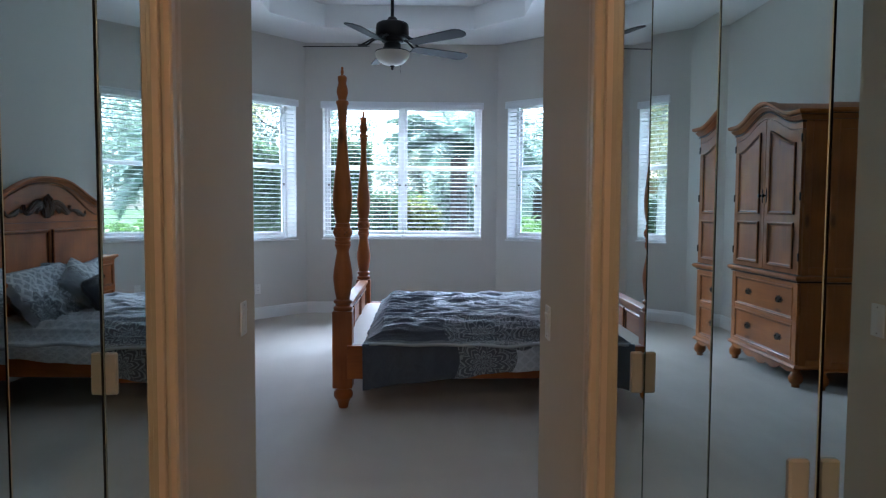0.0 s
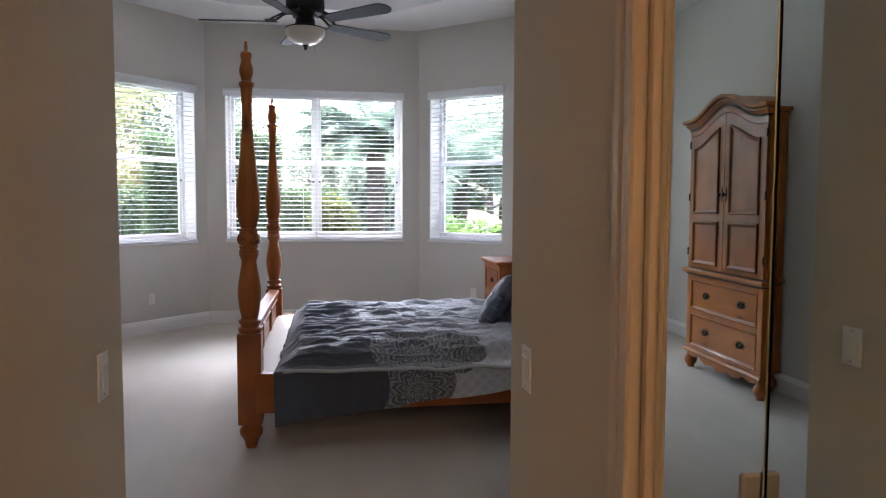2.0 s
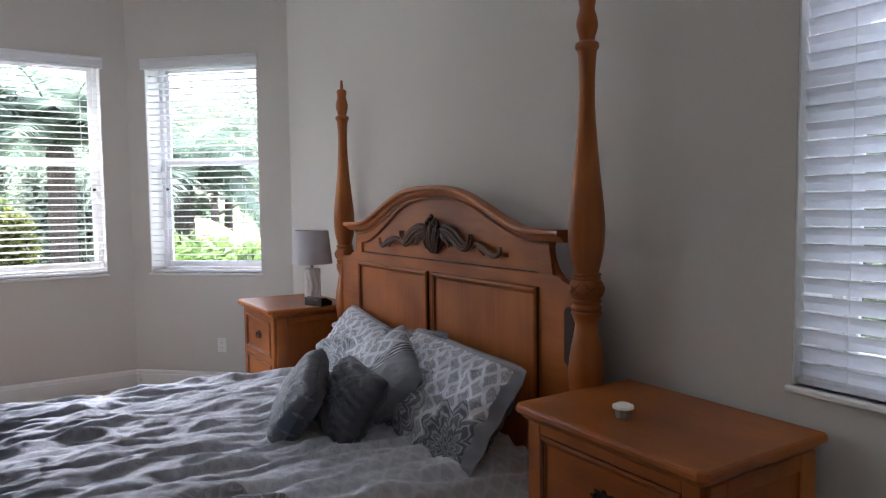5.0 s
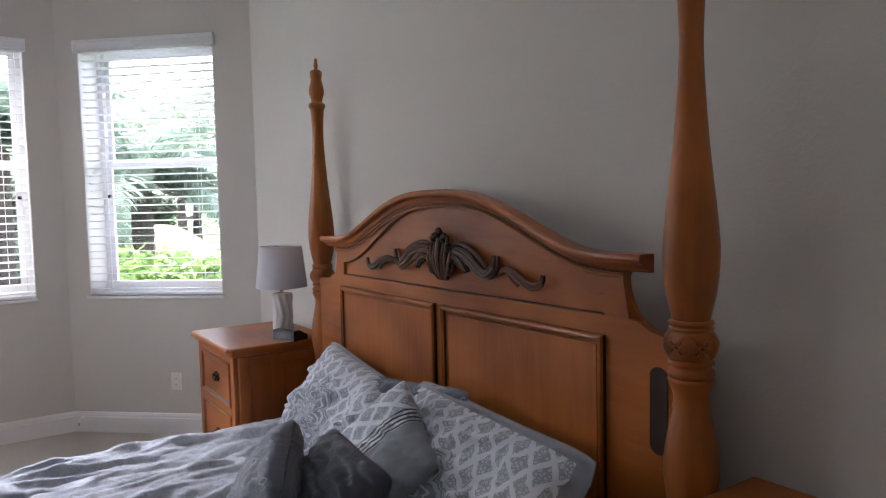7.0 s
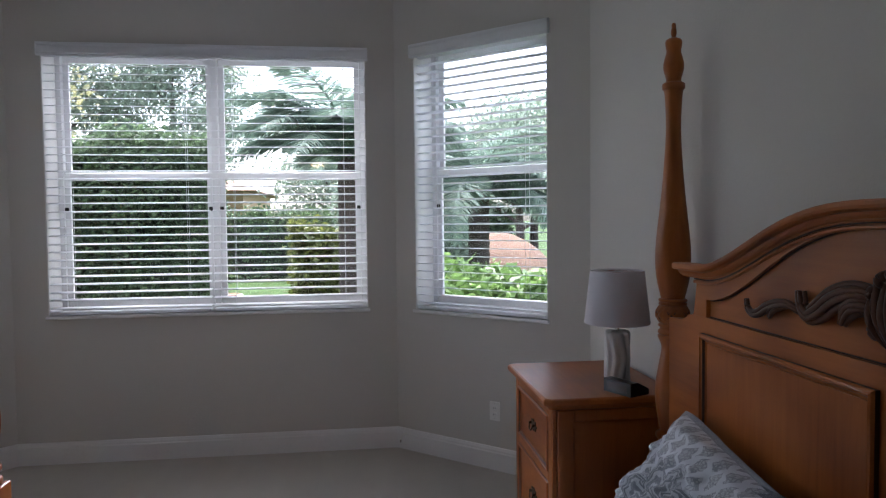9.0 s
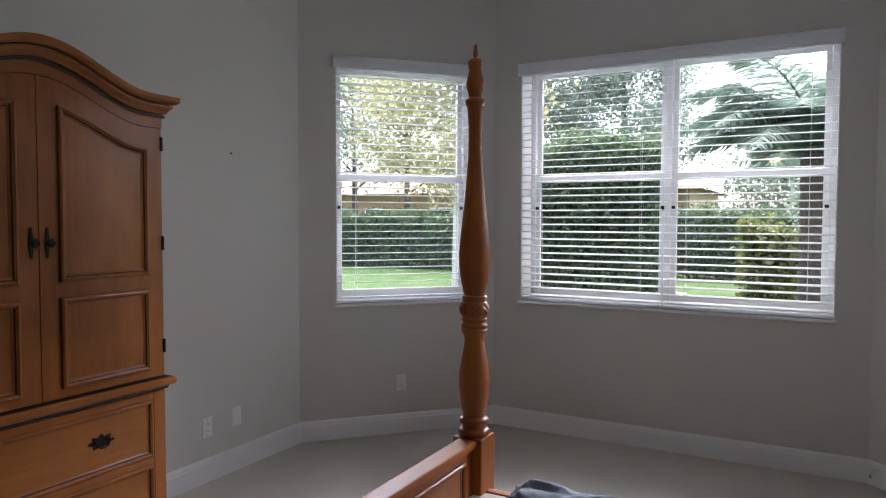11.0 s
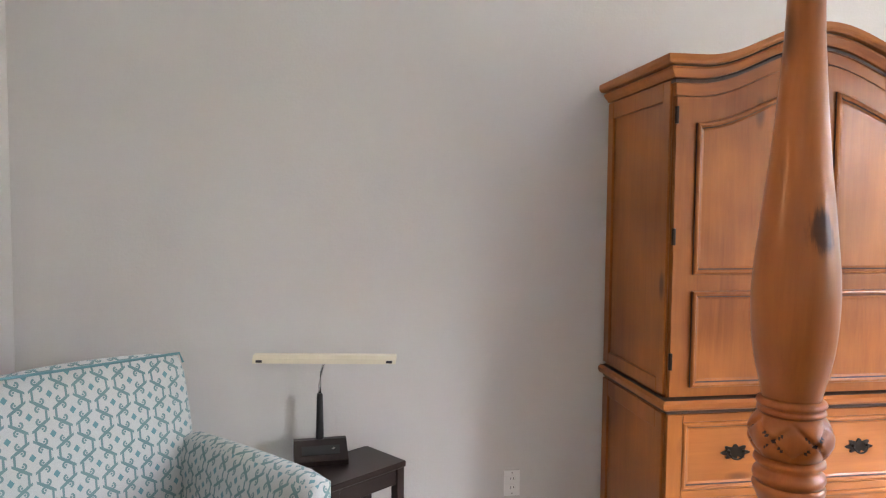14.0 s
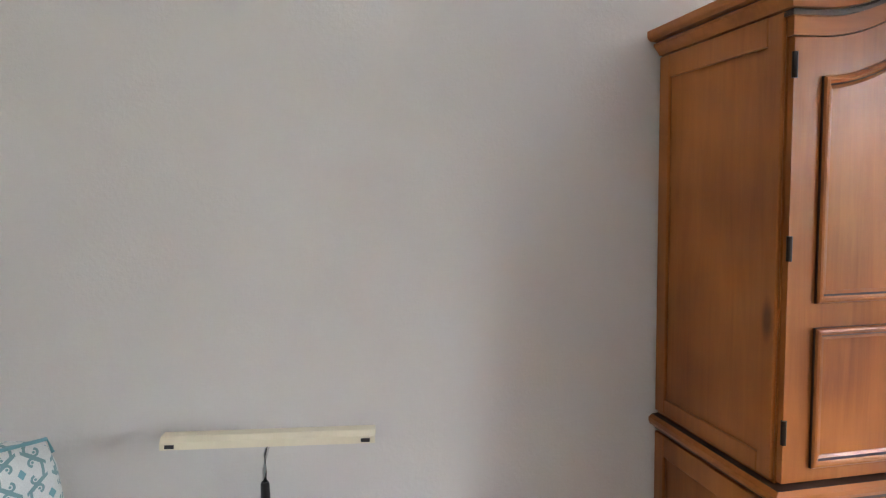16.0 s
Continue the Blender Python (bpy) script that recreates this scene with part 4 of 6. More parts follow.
nightstand(pose(1.550, 5.815, 0, 0, 0, -90), "stained pine nightstand beside the bay window", 0.68, 0.54, NIGHT_Z, PINE)


def glazed(ob, count, strips):
    """Dark glaze on some strips of a swept moulding with that many strips round it."""
    ob.data.materials.append(GLAZE_SHADOW)
    for p in ob.data.polygons:
        if len(p.vertices) == 4 and p.index % count in strips:
            p.material_index = 1
    return ob


def armoire():
    """Two-part pine armoire: bonnet cornice, two panelled doors over two drawers, scalloped apron, bun feet. Faces +x."""
    a = empty("armoire", "tall honey pine armoire with arched cornice", "armoire", pose(0, 0, 0))
    yc, hw = 4.388, 0.545
    xb, xf = XL + 0.012, -1.685
    y0, y1 = yc - hw, yc + hw
    case = part("case_side", box(xb, xf - 0.021, y0, y0 + 0.02, 0.15, 1.985), ARMOIRE["Z"], a)
    part("case_side", box(xb, xf - 0.021, y1 - 0.02, y1, 0.15, 1.985), ARMOIRE["Z"], a)
    part("back", box(xb, xb + 0.01, y0 + 0.0205, y1 - 0.0205, 0.15, 1.98), ARMOIRE["Z"], a)
    part("case_top", box(xb + 0.0105, xf - 0.021, y0 + 0.0205, y1 - 0.0205, 1.95, 1.97), ARMOIRE["Y"], a)
    for s, y in ((-1, y0), (1, y1)):
        for z0, z1 in ((0.855, 1.985), (0.16, 0.785)):
            bm = bmesh.new()
            for p, q, r, t in ((xb, xb + 0.055, z0, z1), (xf - 0.075, xf - 0.0215, z0, z1), (xb + 0.0555, xf - 0.0755, z0, z0 + 0.05), (xb + 0.0555, xf - 0.0755, z1 - 0.07, z1)):
                box(p, q, min(y, y + s * 0.012), max(y, y + s * 0.012), r, t, 0.0025, bm)
            part("side_frame", bm, ARMOIRE["Z"], a)
    # drawers
    part("bottom_rail", box(xf - 0.02, xf, y0, y1, 0.15, 0.195, 0.002), ARMOIRE["Y"], a)
    part("middle_rail", box(xf - 0.02, xf, y0 + 0.0605, y1 - 0.0605, 0.47, 0.50, 0.002), ARMOIRE["Y"], a)
    part("upper_rail", box(xf - 0.02, xf, y0 + 0.0605, y1 - 0.0605, 0.755, 0.785, 0.002), ARMOIRE["Y"], a)
    for y in (y0, y1 - 0.06):
        part("stile", box(xf - 0.02, xf, y, y + 0.06, 0.1955, 0.785, 0.002), ARMOIRE["Z"], a)
    for z0, z1 in ((0.195, 0.47), (0.50, 0.755)):
        dr = part("drawer", box(xf - 0.02, xf - 0.009, y0 + 0.063, y1 - 0.063, z0 + 0.003, z1 - 0.003), ARMOIRE["Y"], a)
        part("drawer_moulding", frame_moulding(y0 + 0.061, y1 - 0.061, z0 + 0.001, z1 - 0.001, xf - 0.010, 1, BEAD), ARMOIRE["Y"], dr).data.materials.append(GLAZE_SHADOW)
        for y in (yc - 0.27, yc + 0.24):
            bail_pull(dr, pose(xf - 0.009, y, (z0 + z1) / 2 + 0.005, 0, 0, -90), 1.15)
    # waist moulding
    WAIST = [(-0.02, 0), (0.008, 0), (0.012, 0.012), (0.030, 0.020), (0.034, 0.030), (0.034, 0.042), (0.022, 0.052), (-0.02, 0.055)]
    up = Vector((0, 0, 1))
    k = 0.70711
    ring = [(Vector((xb, y0, 0.79)), Vector((0, -1, 0)), up), (Vector((xf, y0, 0.79)), Vector((1, -1, 0)), up), (Vector((xf, y1, 0.79)), Vector((1, 1, 0)), up), (Vector((xb, y1, 0.79)), Vector((0, 1, 0)), up)]
    glazed(part("waist_moulding", sweep(WAIST, ring), ARMOIRE["Y"], a), len(WAIST), (0, 1, 6))
    half = 0.60

    def lift(y):
        return arch(y - yc, half, 0.135, 0.78)

    # doors with arched tops
    for s in (-1, 1):
        e0, e1 = (y0 + 0.004, yc - 0.002) if s < 0 else (yc + 0.002, y1 - 0.004)
        pts = [(e0, 0.85), (e1, 0.85)] + [(e1 + (e0 - e1) * i / 16, 1.925 + lift(e1 + (e0 - e1) * i / 16)) for i in range(17)]
        d = part("door", extrude_outline(pts, (xf - 0.02, xf), "x"), ARMOIRE["Z"], a)
        p0, p1 = e0 + 0.075, e1 - 0.075
        part("panel_moulding", frame_moulding(p0, p1, 1.295, 1.835, xf, 1, [(w, h * 1.1) for w, h in BEAD], top=lambda y: lift(y) * 1.0), ARMOIRE["Z"], d).data.materials.append(GLAZE_SHADOW)
        part("panel_moulding", frame_moulding(p0, p1, 0.885, 1.235, xf, 1, [(w, h * 1.1) for w, h in BEAD]), ARMOIRE["Z"], d).data.materials.append(GLAZE_SHADOW)
        y = yc + s * 0.030
        es = [(0.0065 * math.cos(t) * (1 + 0.35 * math.cos(2 * t)), 0.062 * math.sin(t) * (1 - 0.12 * math.cos(4 * t))) for t in [2 * math.pi * i / 28 for i in range(28)]]
        kn = part("escutcheon", extrude_outline([(y + u, 1.445 + v) for u, v in es], (xf, xf + 0.004), "x"), IRON, d, "dark long escutcheon plate")
        part("knob", lathe(smooth_profile([(0.006, 0), (0.006, 0.012), (0.015, 0.020), (0.017, 0.028), (0.010, 0.034), (0.002, 0.035)], 3), 16, m=pose(xf + 0.004, y, 1.445, 0, 90)), IRON, kn, "dark round knob", True)
        yh = e0 if s < 0 else e1
        for z in (0.98, 1.43, 1.86):
            part("hinge", tube([(xf + 0.002, yh, z - 0.03), (xf + 0.002, yh, z + 0.03)], 0.007, 10), IRON, d, "dark barrel hinge")
    # frieze and cornice follow the arch
    n = 40
    pts = [(y0, 1.93), *[(y0 + (y1 - y0) * i / n, 1.928 + lift(y0 + (y1 - y0) * i / n)) for i in range(n + 1)], (y1, 1.93)]
    top = [(y1 - (y1 - y0) * i / n, 2.01 + lift(y1 - (y1 - y0) * i / n)) for i in range(n + 1)]
    part("frieze", extrude_outline(pts[1:-1] + top, (xf - 0.021, xf + 0.001), "x"), ARMOIRE["Y"], a)
    CORN = [(-0.02, 0), (0.010, 0), (0.010, 0.010), (0.003, 0.012), (0.003, 0.016), (0.014, 0.018), (0.020, 0.028), (0.034, 0.044), (0.034, 0.052), (0.025, 0.054), (0.025, 0.058), (0.046, 0.060), (0.054, 0.068), (0.056, 0.074), (0.056, 0.090), (-0.02, 0.090)]
    base = 1.972
    path = [(Vector((xb, y0, base)), Vector((0, -1, 0)), up), (Vector((xf, y0, base)), Vector((1, -1, 0)), up)]
    path += [(Vector((xf, y0 + (y1 - y0) * i / n, base + lift(y0 + (y1 - y0) * i / n))), Vector((1, 0, 0)), up) for i in range(1, n)]
    path += [(Vector((xf, y1, base)), Vector((1, 1, 0)), up), (Vector((xb, y1, base)), Vector((0, 1, 0)), up)]
    glazed(part("cornice", sweep(CORN, path), ARMOIRE["Y"], a), len(CORN), (1, 2, 3, 8, 9))
    roofp = [(y0 + (y1 - y0) * i / n, base + 0.08 + lift(y0 + (y1 - y0) * i / n)) for i in range(n + 1)] + [(y1, base + 0.02), (y0, base + 0.02)]
    part("bonnet", extrude_outline(roofp, (xb, xf - 0.022), "x"), ARMOIRE["Y"], a)
    # scalloped apron and feet
    ap = [(y0, 0.15), (y1, 0.15)] + [(y1 - (y1 - y0) * i / 48, 0.118 - 0.030 * abs(math.sin(math.pi * 5 * i / 48)) + 0.02 * math.cos(2 * math.pi * i / 48)) for i in range(49)]
    part("apron", extrude_outline(ap, (xf - 0.018, xf), "x"), ARMOIRE["Y"], a)
    part("base_moulding", sweep([(-0.02, 0), (0.016, 0), (0.020, 0.01), (0.010, 0.028), (-0.02, 0.03)], [(p - up * 0.648, s_, u) for p, s_, u in ring]), ARMOIRE["Y"], a)
    for y in (y0 + 0.035, y1 - 0.035):
        for x in (xf - 0.03, xb + 0.05):
            part("bun_foot", lathe(smooth_profile([(0.03, 0.148), (0.036, 0.135), (0.028, 0.118), (0.045, 0.090), (0.052, 0.065), (0.045, 0.038), (0.030, 0.022), (0.028, 0.0)], 3), 20, at=(x, y, 0)), ARMOIRE["Y"], a, "dark turned bun foot", True)


armoire()


# ---------------------------------------------------------------- small things on the nightstands
def table_lamp():
    l = empty("table_lamp", "white ceramic table lamp with grey drum shade", "table lamp", pose(1.905, 5.665, NIGHT_Z))
    bm = bmesh.new()
    seg, rows = 60, 24
    grid = []
    for r in range(rows + 1):
        f = r / rows
        row = []
        for i in range(seg):
            a = 2 * math.pi * i / seg
            rad = 0.050 + 0.0035 * math.sin(9 * a + 9 * abs(f - 0.5)) - (0.008 if r in (0, rows) else 0)
            row.append(bm.verts.new((rad * math.cos(a), rad * math.sin(a), 0.225 * f)))
        grid.append(row)
    for p, q in zip(grid, grid[1:]):
        for i in range(seg):
            bm.faces.new((p[i], p[(i + 1) % seg], q[(i + 1) % seg], q[i]))
    bm.faces.new(grid[0][::-1])
    bm.faces.new(grid[-1])
    part("base", bm, CERAMIC, l, "white fluted ceramic body", True)
    part("neck", lathe([(0.012, 0.225), (0.012, 0.262), (0.018, 0.264), (0.018, 0.30)], 14), CHROME, l)
    sh = lathe([(0.128, 0.255), (0.130, 0.255), (0.107, 0.470), (0.105, 0.470)], 48)
    bm = bmesh.new()
    prof = [(0.1285, 0.257), (0.1305, 0.255), (0.1315, 0.258), (0.1085, 0.468), (0.1065, 0.470), (0.106, 0.467)]
    rings = [[bm.verts.new((r * math.cos(2 * math.pi * i / 48), r * math.sin(2 * math.pi * i / 48), z)) for i in range(48)] for r, z in prof]
    sh.free()
    for p, q in zip(rings, rings[1:] + rings[:1]):
        for i in range(48):
            bm.faces.new((p[i], p[(i + 1) % 48], q[(i + 1) % 48], q[i]))
    bmesh.ops.recalc_face_normals(bm, faces=bm.faces[:])
    part("shade", bm, SHADE, l, "grey linen drum shade", True)
    ring = [(0.106 * math.cos(2 * math.pi * i / 24), 0.106 * math.sin(2 * math.pi * i / 24), 0.462) for i in range(25)]
    bm = tube(ring, 0.002, 6)
    tube([(-0.106, 0, 0.462), (0.106, 0, 0.462)], 0.002, 6, bm)
    tube([(0, 0, 0.30), (0, 0, 0.462)], 0.003, 6, bm)
    part("shade_ring", bm, CHROME, l)


table_lamp()


def dock():
    d = empty("clock_radio", "small black clock dock on the nightstand", "clock radio", pose(1.895, 5.545, NIGHT_Z, 0, 0, 25))
    part("case", extrude_outline([(-0.05, 0), (0.05, 0), (0.05, 0.022), (-0.01, 0.052), (-0.05, 0.052)], (-0.07, 0.07), "y"), BLACK, d)
    part("display", box(-0.052, -0.0505, -0.05, 0.05, 0.012, 0.042), GLASS, d, "dark glossy display")


dock()


def trinket():
    t = empty("trinket_box", "small silver trinket box with white lid", "trinket box", pose(1.745, 2.855, NIGHT_Z, 0, 0, 20))
    part("cup", lathe([(0.020, 0), (0.023, 0.004), (0.025, 0.024), (0.027, 0.027)], 8), plain("tarnished_silver", (0.30, 0.29, 0.27), 0.4, 0.4, 0.1), t)
    part("lid", lathe([(0.031, 0.0275), (0.033, 0.030), (0.031, 0.036), (0.018, 0.042), (0.004, 0.043)], 8), PLATE, t, "white lid")


trinket()


# ---------------------------------------------------------------- ceiling fan
def ceiling_fan():
    fx, fy = -0.087, 4.367
    f = empty("ceiling_fan", "black five-blade ceiling fan with alabaster light bowl", "ceiling fan", pose(fx, fy, 0))
    part("canopy", lathe(smooth_profile([(0.075, TZ), (0.075, TZ - 0.02), (0.05, TZ - 0.06), (0.018, TZ - 0.08)], 3), 28), FANMETAL, f, smooth=True)
    part("downrod", lathe([(0.0135, 2.80), (0.0135, TZ - 0.078)], 14), FANMETAL, f)
    part("motor", lathe(smooth_profile([(0.03, 2.83), (0.045, 2.805), (0.05, 2.795), (0.11, 2.785), (0.128, 2.765), (0.130, 2.70), (0.120, 2.675), (0.095, 2.662), (0.085, 2.655), (0.085, 2.64), (0.060, 2.63)], 3), 36), FANMETAL, f, smooth=True)
    part("switch_housing", lathe([(0.060, 2.632), (0.066, 2.62), (0.066, 2.585), (0.10, 2.575), (0.135, 2.565), (0.138, 2.558)], 32), FANMETAL, f, smooth=True)
    part("light_bowl", lathe(smooth_profile([(0.134, 2.5575), (0.136, 2.55), (0.130, 2.525), (0.110, 2.492), (0.075, 2.468), (0.035, 2.457), (0.006, 2.455)], 3), 36), BOWL, f, "mottled alabaster glass bowl", True)
    part("finial", lathe(smooth_profile([(0.018, 2.454), (0.020, 2.448), (0.010, 2.440), (0.013, 2.433), (0.008, 2.424), (0.002, 2.418)], 3), 16), FANMETAL, f, smooth=True)
    for k in range(5):
        az = 31 + 72 * k
        m = pose(0, 0, 0, 0, 0, az)
        arm = bmesh.new()
        for s in (-1, 1):
            tube([(0.10, s * 0.012, 2.67), (0.15, s * 0.02, 2.662), (0.20, s * 0.035, 2.632), (0.235, s * 0.03, 2.618)], [0.007, 0.008, 0.008, 0.005], 8, arm)
        box(0.20, 0.27, -0.04, 0.04, 2.612, 2.617, 0.001, arm)
        iron = part("blade_iron", arm, FANMETAL, f)
        iron.matrix_basis = m
        pts = [(0.19, -0.050)] + [(0.64 + 0.075 * math.sin(math.pi * i / 14), -0.068 * math.cos(math.pi * i / 14)) for i in range(15)] + [(0.19, 0.050)]
        bl = part("blade", extrude_outline(pts, (0, 0.006), "z"), FANBLADE, f)
        bl.matrix_basis = m @ pose(0, 0, 2.605, -12)
    part("pull_chain", tube([(0.06, 0.03, 2.565), (0.062, 0.031, 2.40)], 0.0012, 5), FANMETAL, f)


ceiling_fan()


# ---------------------------------------------------------------- reading corner
def chair_fabric():
    """Off-white weave with a teal lattice of linked hexagons, curls and small diamonds."""
    m, nt, b = nodes_of("teal_lattice_fabric")
    uv = nt.nodes.new("ShaderNodeTexCoord").outputs["UV"]
    sep = nt.nodes.new("ShaderNodeSeparateXYZ")
    nt.links.new(uv, sep.inputs[0])
    U, V = (math_node(nt, "MULTIPLY", o, 1.14) for o in sep.outputs[:2])
    pu, pv = 0.150, 0.150

    def cell(u, v):
        fu = math_node(nt, "SUBTRACT", math_node(nt, "FRACT", math_node(nt, "DIVIDE", u, pu)), 0.5)
        fv = math_node(nt, "SUBTRACT", math_node(nt, "FRACT", math_node(nt, "DIVIDE", v, pv)), 0.5)
        return math_node(nt, "MULTIPLY", fu, pu), math_node(nt, "MULTIPLY", fv, pv)

    def ab(x):
        return math_node(nt, "ABSOLUTE", x)

    def line(d, w):
        return math_node(nt, "LESS_THAN", d, w)

    def over(x, k):
        return math_node(nt, "GREATER_THAN", x, k)

    def both(a, b):
        return math_node(nt, "MULTIPLY", a, b)

    total, dots = None, None
    wl = 0.0041
    for ou, ov in ((0.0, 0.0), (pu / 2, pv / 2)):
        a, c = cell(math_node(nt, "ADD", U, ou), math_node(nt, "ADD", V, ov))
        au, av = ab(a), ab(c)
        # brackets: an upright, a slanting shoulder, and a curl at its end
        upright = both(line(ab(math_node(nt, "SUBTRACT", au, 0.058)), wl), line(av, 0.021))
        slant = ab(math_node(nt, "ADD", math_node(nt, "MULTIPLY", math_node(nt, "SUBTRACT", au, 0.058), 0.60), math_node(nt, "MULTIPLY", math_node(nt, "SUBTRACT", av, 0.020), 0.80)))
        shoulder = both(line(slant, wl), both(over(av, 0.020), over(au, 0.006)))
        cu = math_node(nt, "SUBTRACT", au, 0.0335)
        cv = math_node(nt, "SUBTRACT", av, 0.0240)
        rad = math_node(nt, "SQRT", math_node(nt, "ADD", both(cu, cu), both(cv, cv)))
        curl = both(line(ab(math_node(nt, "SUBTRACT", rad, 0.0105)), wl * 0.9), line(math_node(nt, "SUBTRACT", cu, math_node(nt, "MULTIPLY", cv, 0.6)), 0.005))
        tip = line(rad, 0.0040)
        s = math_node(nt, "MAXIMUM", math_node(nt, "MAXIMUM", upright, shoulder), math_node(nt, "MAXIMUM", curl, tip))
        d = line(math_node(nt, "ADD", math_node(nt, "MULTIPLY", au, 1.05), math_node(nt, "MULTIPLY", av, 0.8)), 0.0125)
        total = s if total is None else math_node(nt, "MAXIMUM", total, s)
        dots = d if dots is None else math_node(nt, "MAXIMUM", dots, d)
    weave = noise_tex(nt, coords(nt), 420, 2)
    tone = ramp(nt, noise_tex(nt, coords(nt), 5, 3), [(0.3, (0.13, 0.24, 0.25)), (0.7, (0.18, 0.30, 0.30))])
    ground = ramp(nt, weave, [(0.3, (0.47, 0.50, 0.48)), (0.7, (0.57, 0.60, 0.57))])
    cloth = mix_rgb(nt, total, ground, tone)
    nt.links.new(mix_rgb(nt, dots, cloth, (0.13, 0.29, 0.32)), b.inputs["Base Color"])
    b.inputs["Roughness"].default_value = 0.9
    b.inputs["Sheen Weight"].default_value = 0.2
    bump(nt, b, weave, 0.4, 0.0012)
    return m


FABRIC = chair_fabric()


def cushion_uv(ob):
    """Lays cloth over each face along its main plane, in metres."""
    me = ob.data
    uv = me.uv_layers.new(name="UVMap")
    for p in me.polygons:
        n = p.normal
        ax = max(range(3), key=lambda i: abs(n[i]))
        for li in p.loop_indices:
            c = me.vertices[me.loops[li].vertex_index].co
            uv.data[li].uv = ((c.y, c.z), (c.x, c.z), (c.x, c.y))[ax]
    return ob


def soft_box(x0, x1, y0, y1, z0, z1, bevel, puff=0.0, seg=4):
    bm = box(x0, x1, y0, y1, z0, z1)
    bmesh.ops.subdivide_edges(bm, edges=bm.edges[:], cuts=7, use_grid_fill=True)
    cx, cy, cz = (x0 + x1) / 2, (y0 + y1) / 2, (z0 + z1) / 2
    hx, hy, hz = (x1 - x0) / 2, (y1 - y0) / 2, (z1 - z0) / 2
    for v in bm.verts:
        d = Vector(((v.co.x - cx) / hx, (v.co.y - cy) / hy, (v.co.z - cz) / hz))
        q = Vector((max(-hx + bevel, min(hx - bevel, v.co.x - cx)), max(-hy + bevel, min(hy - bevel, v.co.y - cy)), max(-hz + bevel, min(hz - bevel, v.co.z - cz))))
        off = (v.co - Vector((cx, cy, cz))) - q
        if off.length > 0:
            v.co = Vector((cx, cy, cz)) + q + off.normalized() * bevel
        if puff:
            for i, (u, w) in enumerate(((1, 2), (0, 2), (0, 1))):
                if abs(d[i]) > 0.99:
                    v.co[i] += math.copysign(puff * max(0, 1 - d[u] ** 2) * max(0, 1 - d[w] ** 2), d[i])
    return bm


def armchair():
    """Upholstered chair: raked back, seat cushion, sloping arms, tapered feet. Local +x is forward."""
    c = empty("armchair", "armchair in off-white and teal lattice fabric", "armchair", pose(-1.945, 1.795, 0, 0, 0, 37))
    bk = cushion_uv(part("backrest", soft_box(-0.075, 0.075, -0.35, 0.35, 0.0, 0.60, 0.045, 0.02), FABRIC, c, smooth=True))
    bk.matrix_basis = pose(0.06, 0, 0.36, 0, -12)
    pip = [(-0.075, -0.34, 0.56), (-0.075, -0.33, 0.597), (-0.075, 0.33, 0.597), (-0.075, 0.34, 0.56)]
    part("piping", tube([(x + 0.147, y, z) for x, y, z in pip], 0.005, 8), FABRIC, bk)
    cushion_uv(part("seat_cushion", soft_box(0.06, 0.74, -0.285, 0.285, 0.30, 0.46, 0.05, 0.02), FABRIC, c, smooth=True))
    cushion_uv(part("seat_base", soft_box(0.0, 0.72, -0.34, 0.34, 0.13, 0.305, 0.02), FABRIC, c, smooth=True))
    for s in (-1, 1):
        bm = soft_box(-0.02, 0.83, min(s * 0.29, s * 0.41), max(s * 0.29, s * 0.41), 0.13, 0.655, 0.05, 0.012)
        for v in bm.verts:
            if v.co.z > 0.4:
                v.co.z += 0.012 * (v.co.x / 0.64) ** 1.3 if v.co.x > 0 else 0
                v.co.y += s * 0.05 * max(0, v.co.x) / 0.64 * (v.co.z - 0.4) / 0.25
        cushion_uv(part("arm", bm, FABRIC, c, smooth=True))
    for x in (0.05, 0.66):
        for y in (-0.3, 0.3):
            part("leg", lathe([(0.02, 0.135), (0.026, 0.13), (0.016, 0.0)], 12, at=(x, y, 0)), ESPRESSO, c, "dark tapered leg")


armchair()

TAB_Z = 0.512


def side_table():
    t = empty("side_table", "dark espresso wooden side table", "side table", pose(-2.08, 2.715, 0, 0, 0, 37))
    hx, hy = 0.125, 0.185
    part("tabletop", box(-hx, hx, -hy, hy, TAB_Z - 0.025, TAB_Z, 0.003), ESPRESSO, t)
    for x in (-hx + 0.005, hx - 0.043):
        for y in (-hy + 0.005, hy - 0.043):
            part("leg", box(x, x + 0.038, y, y + 0.038, 0, TAB_Z - 0.0255, 0.002), ESPRESSO, t)
    for a, b, p, q in ((-hx + 0.044, hx - 0.044, -hy + 0.012, -hy + 0.03), (-hx + 0.044, hx - 0.044, hy - 0.03, hy - 0.012), (hx - 0.03, hx - 0.012, -hy + 0.044, hy - 0.044), (-hx + 0.012, -hx + 0.03, -hy + 0.044, hy - 0.044)):
        part("apron", box(a, b, p, q, TAB_Z - 0.09, TAB_Z - 0.0255, 0.001), ESPRESSO, t)


side_table()


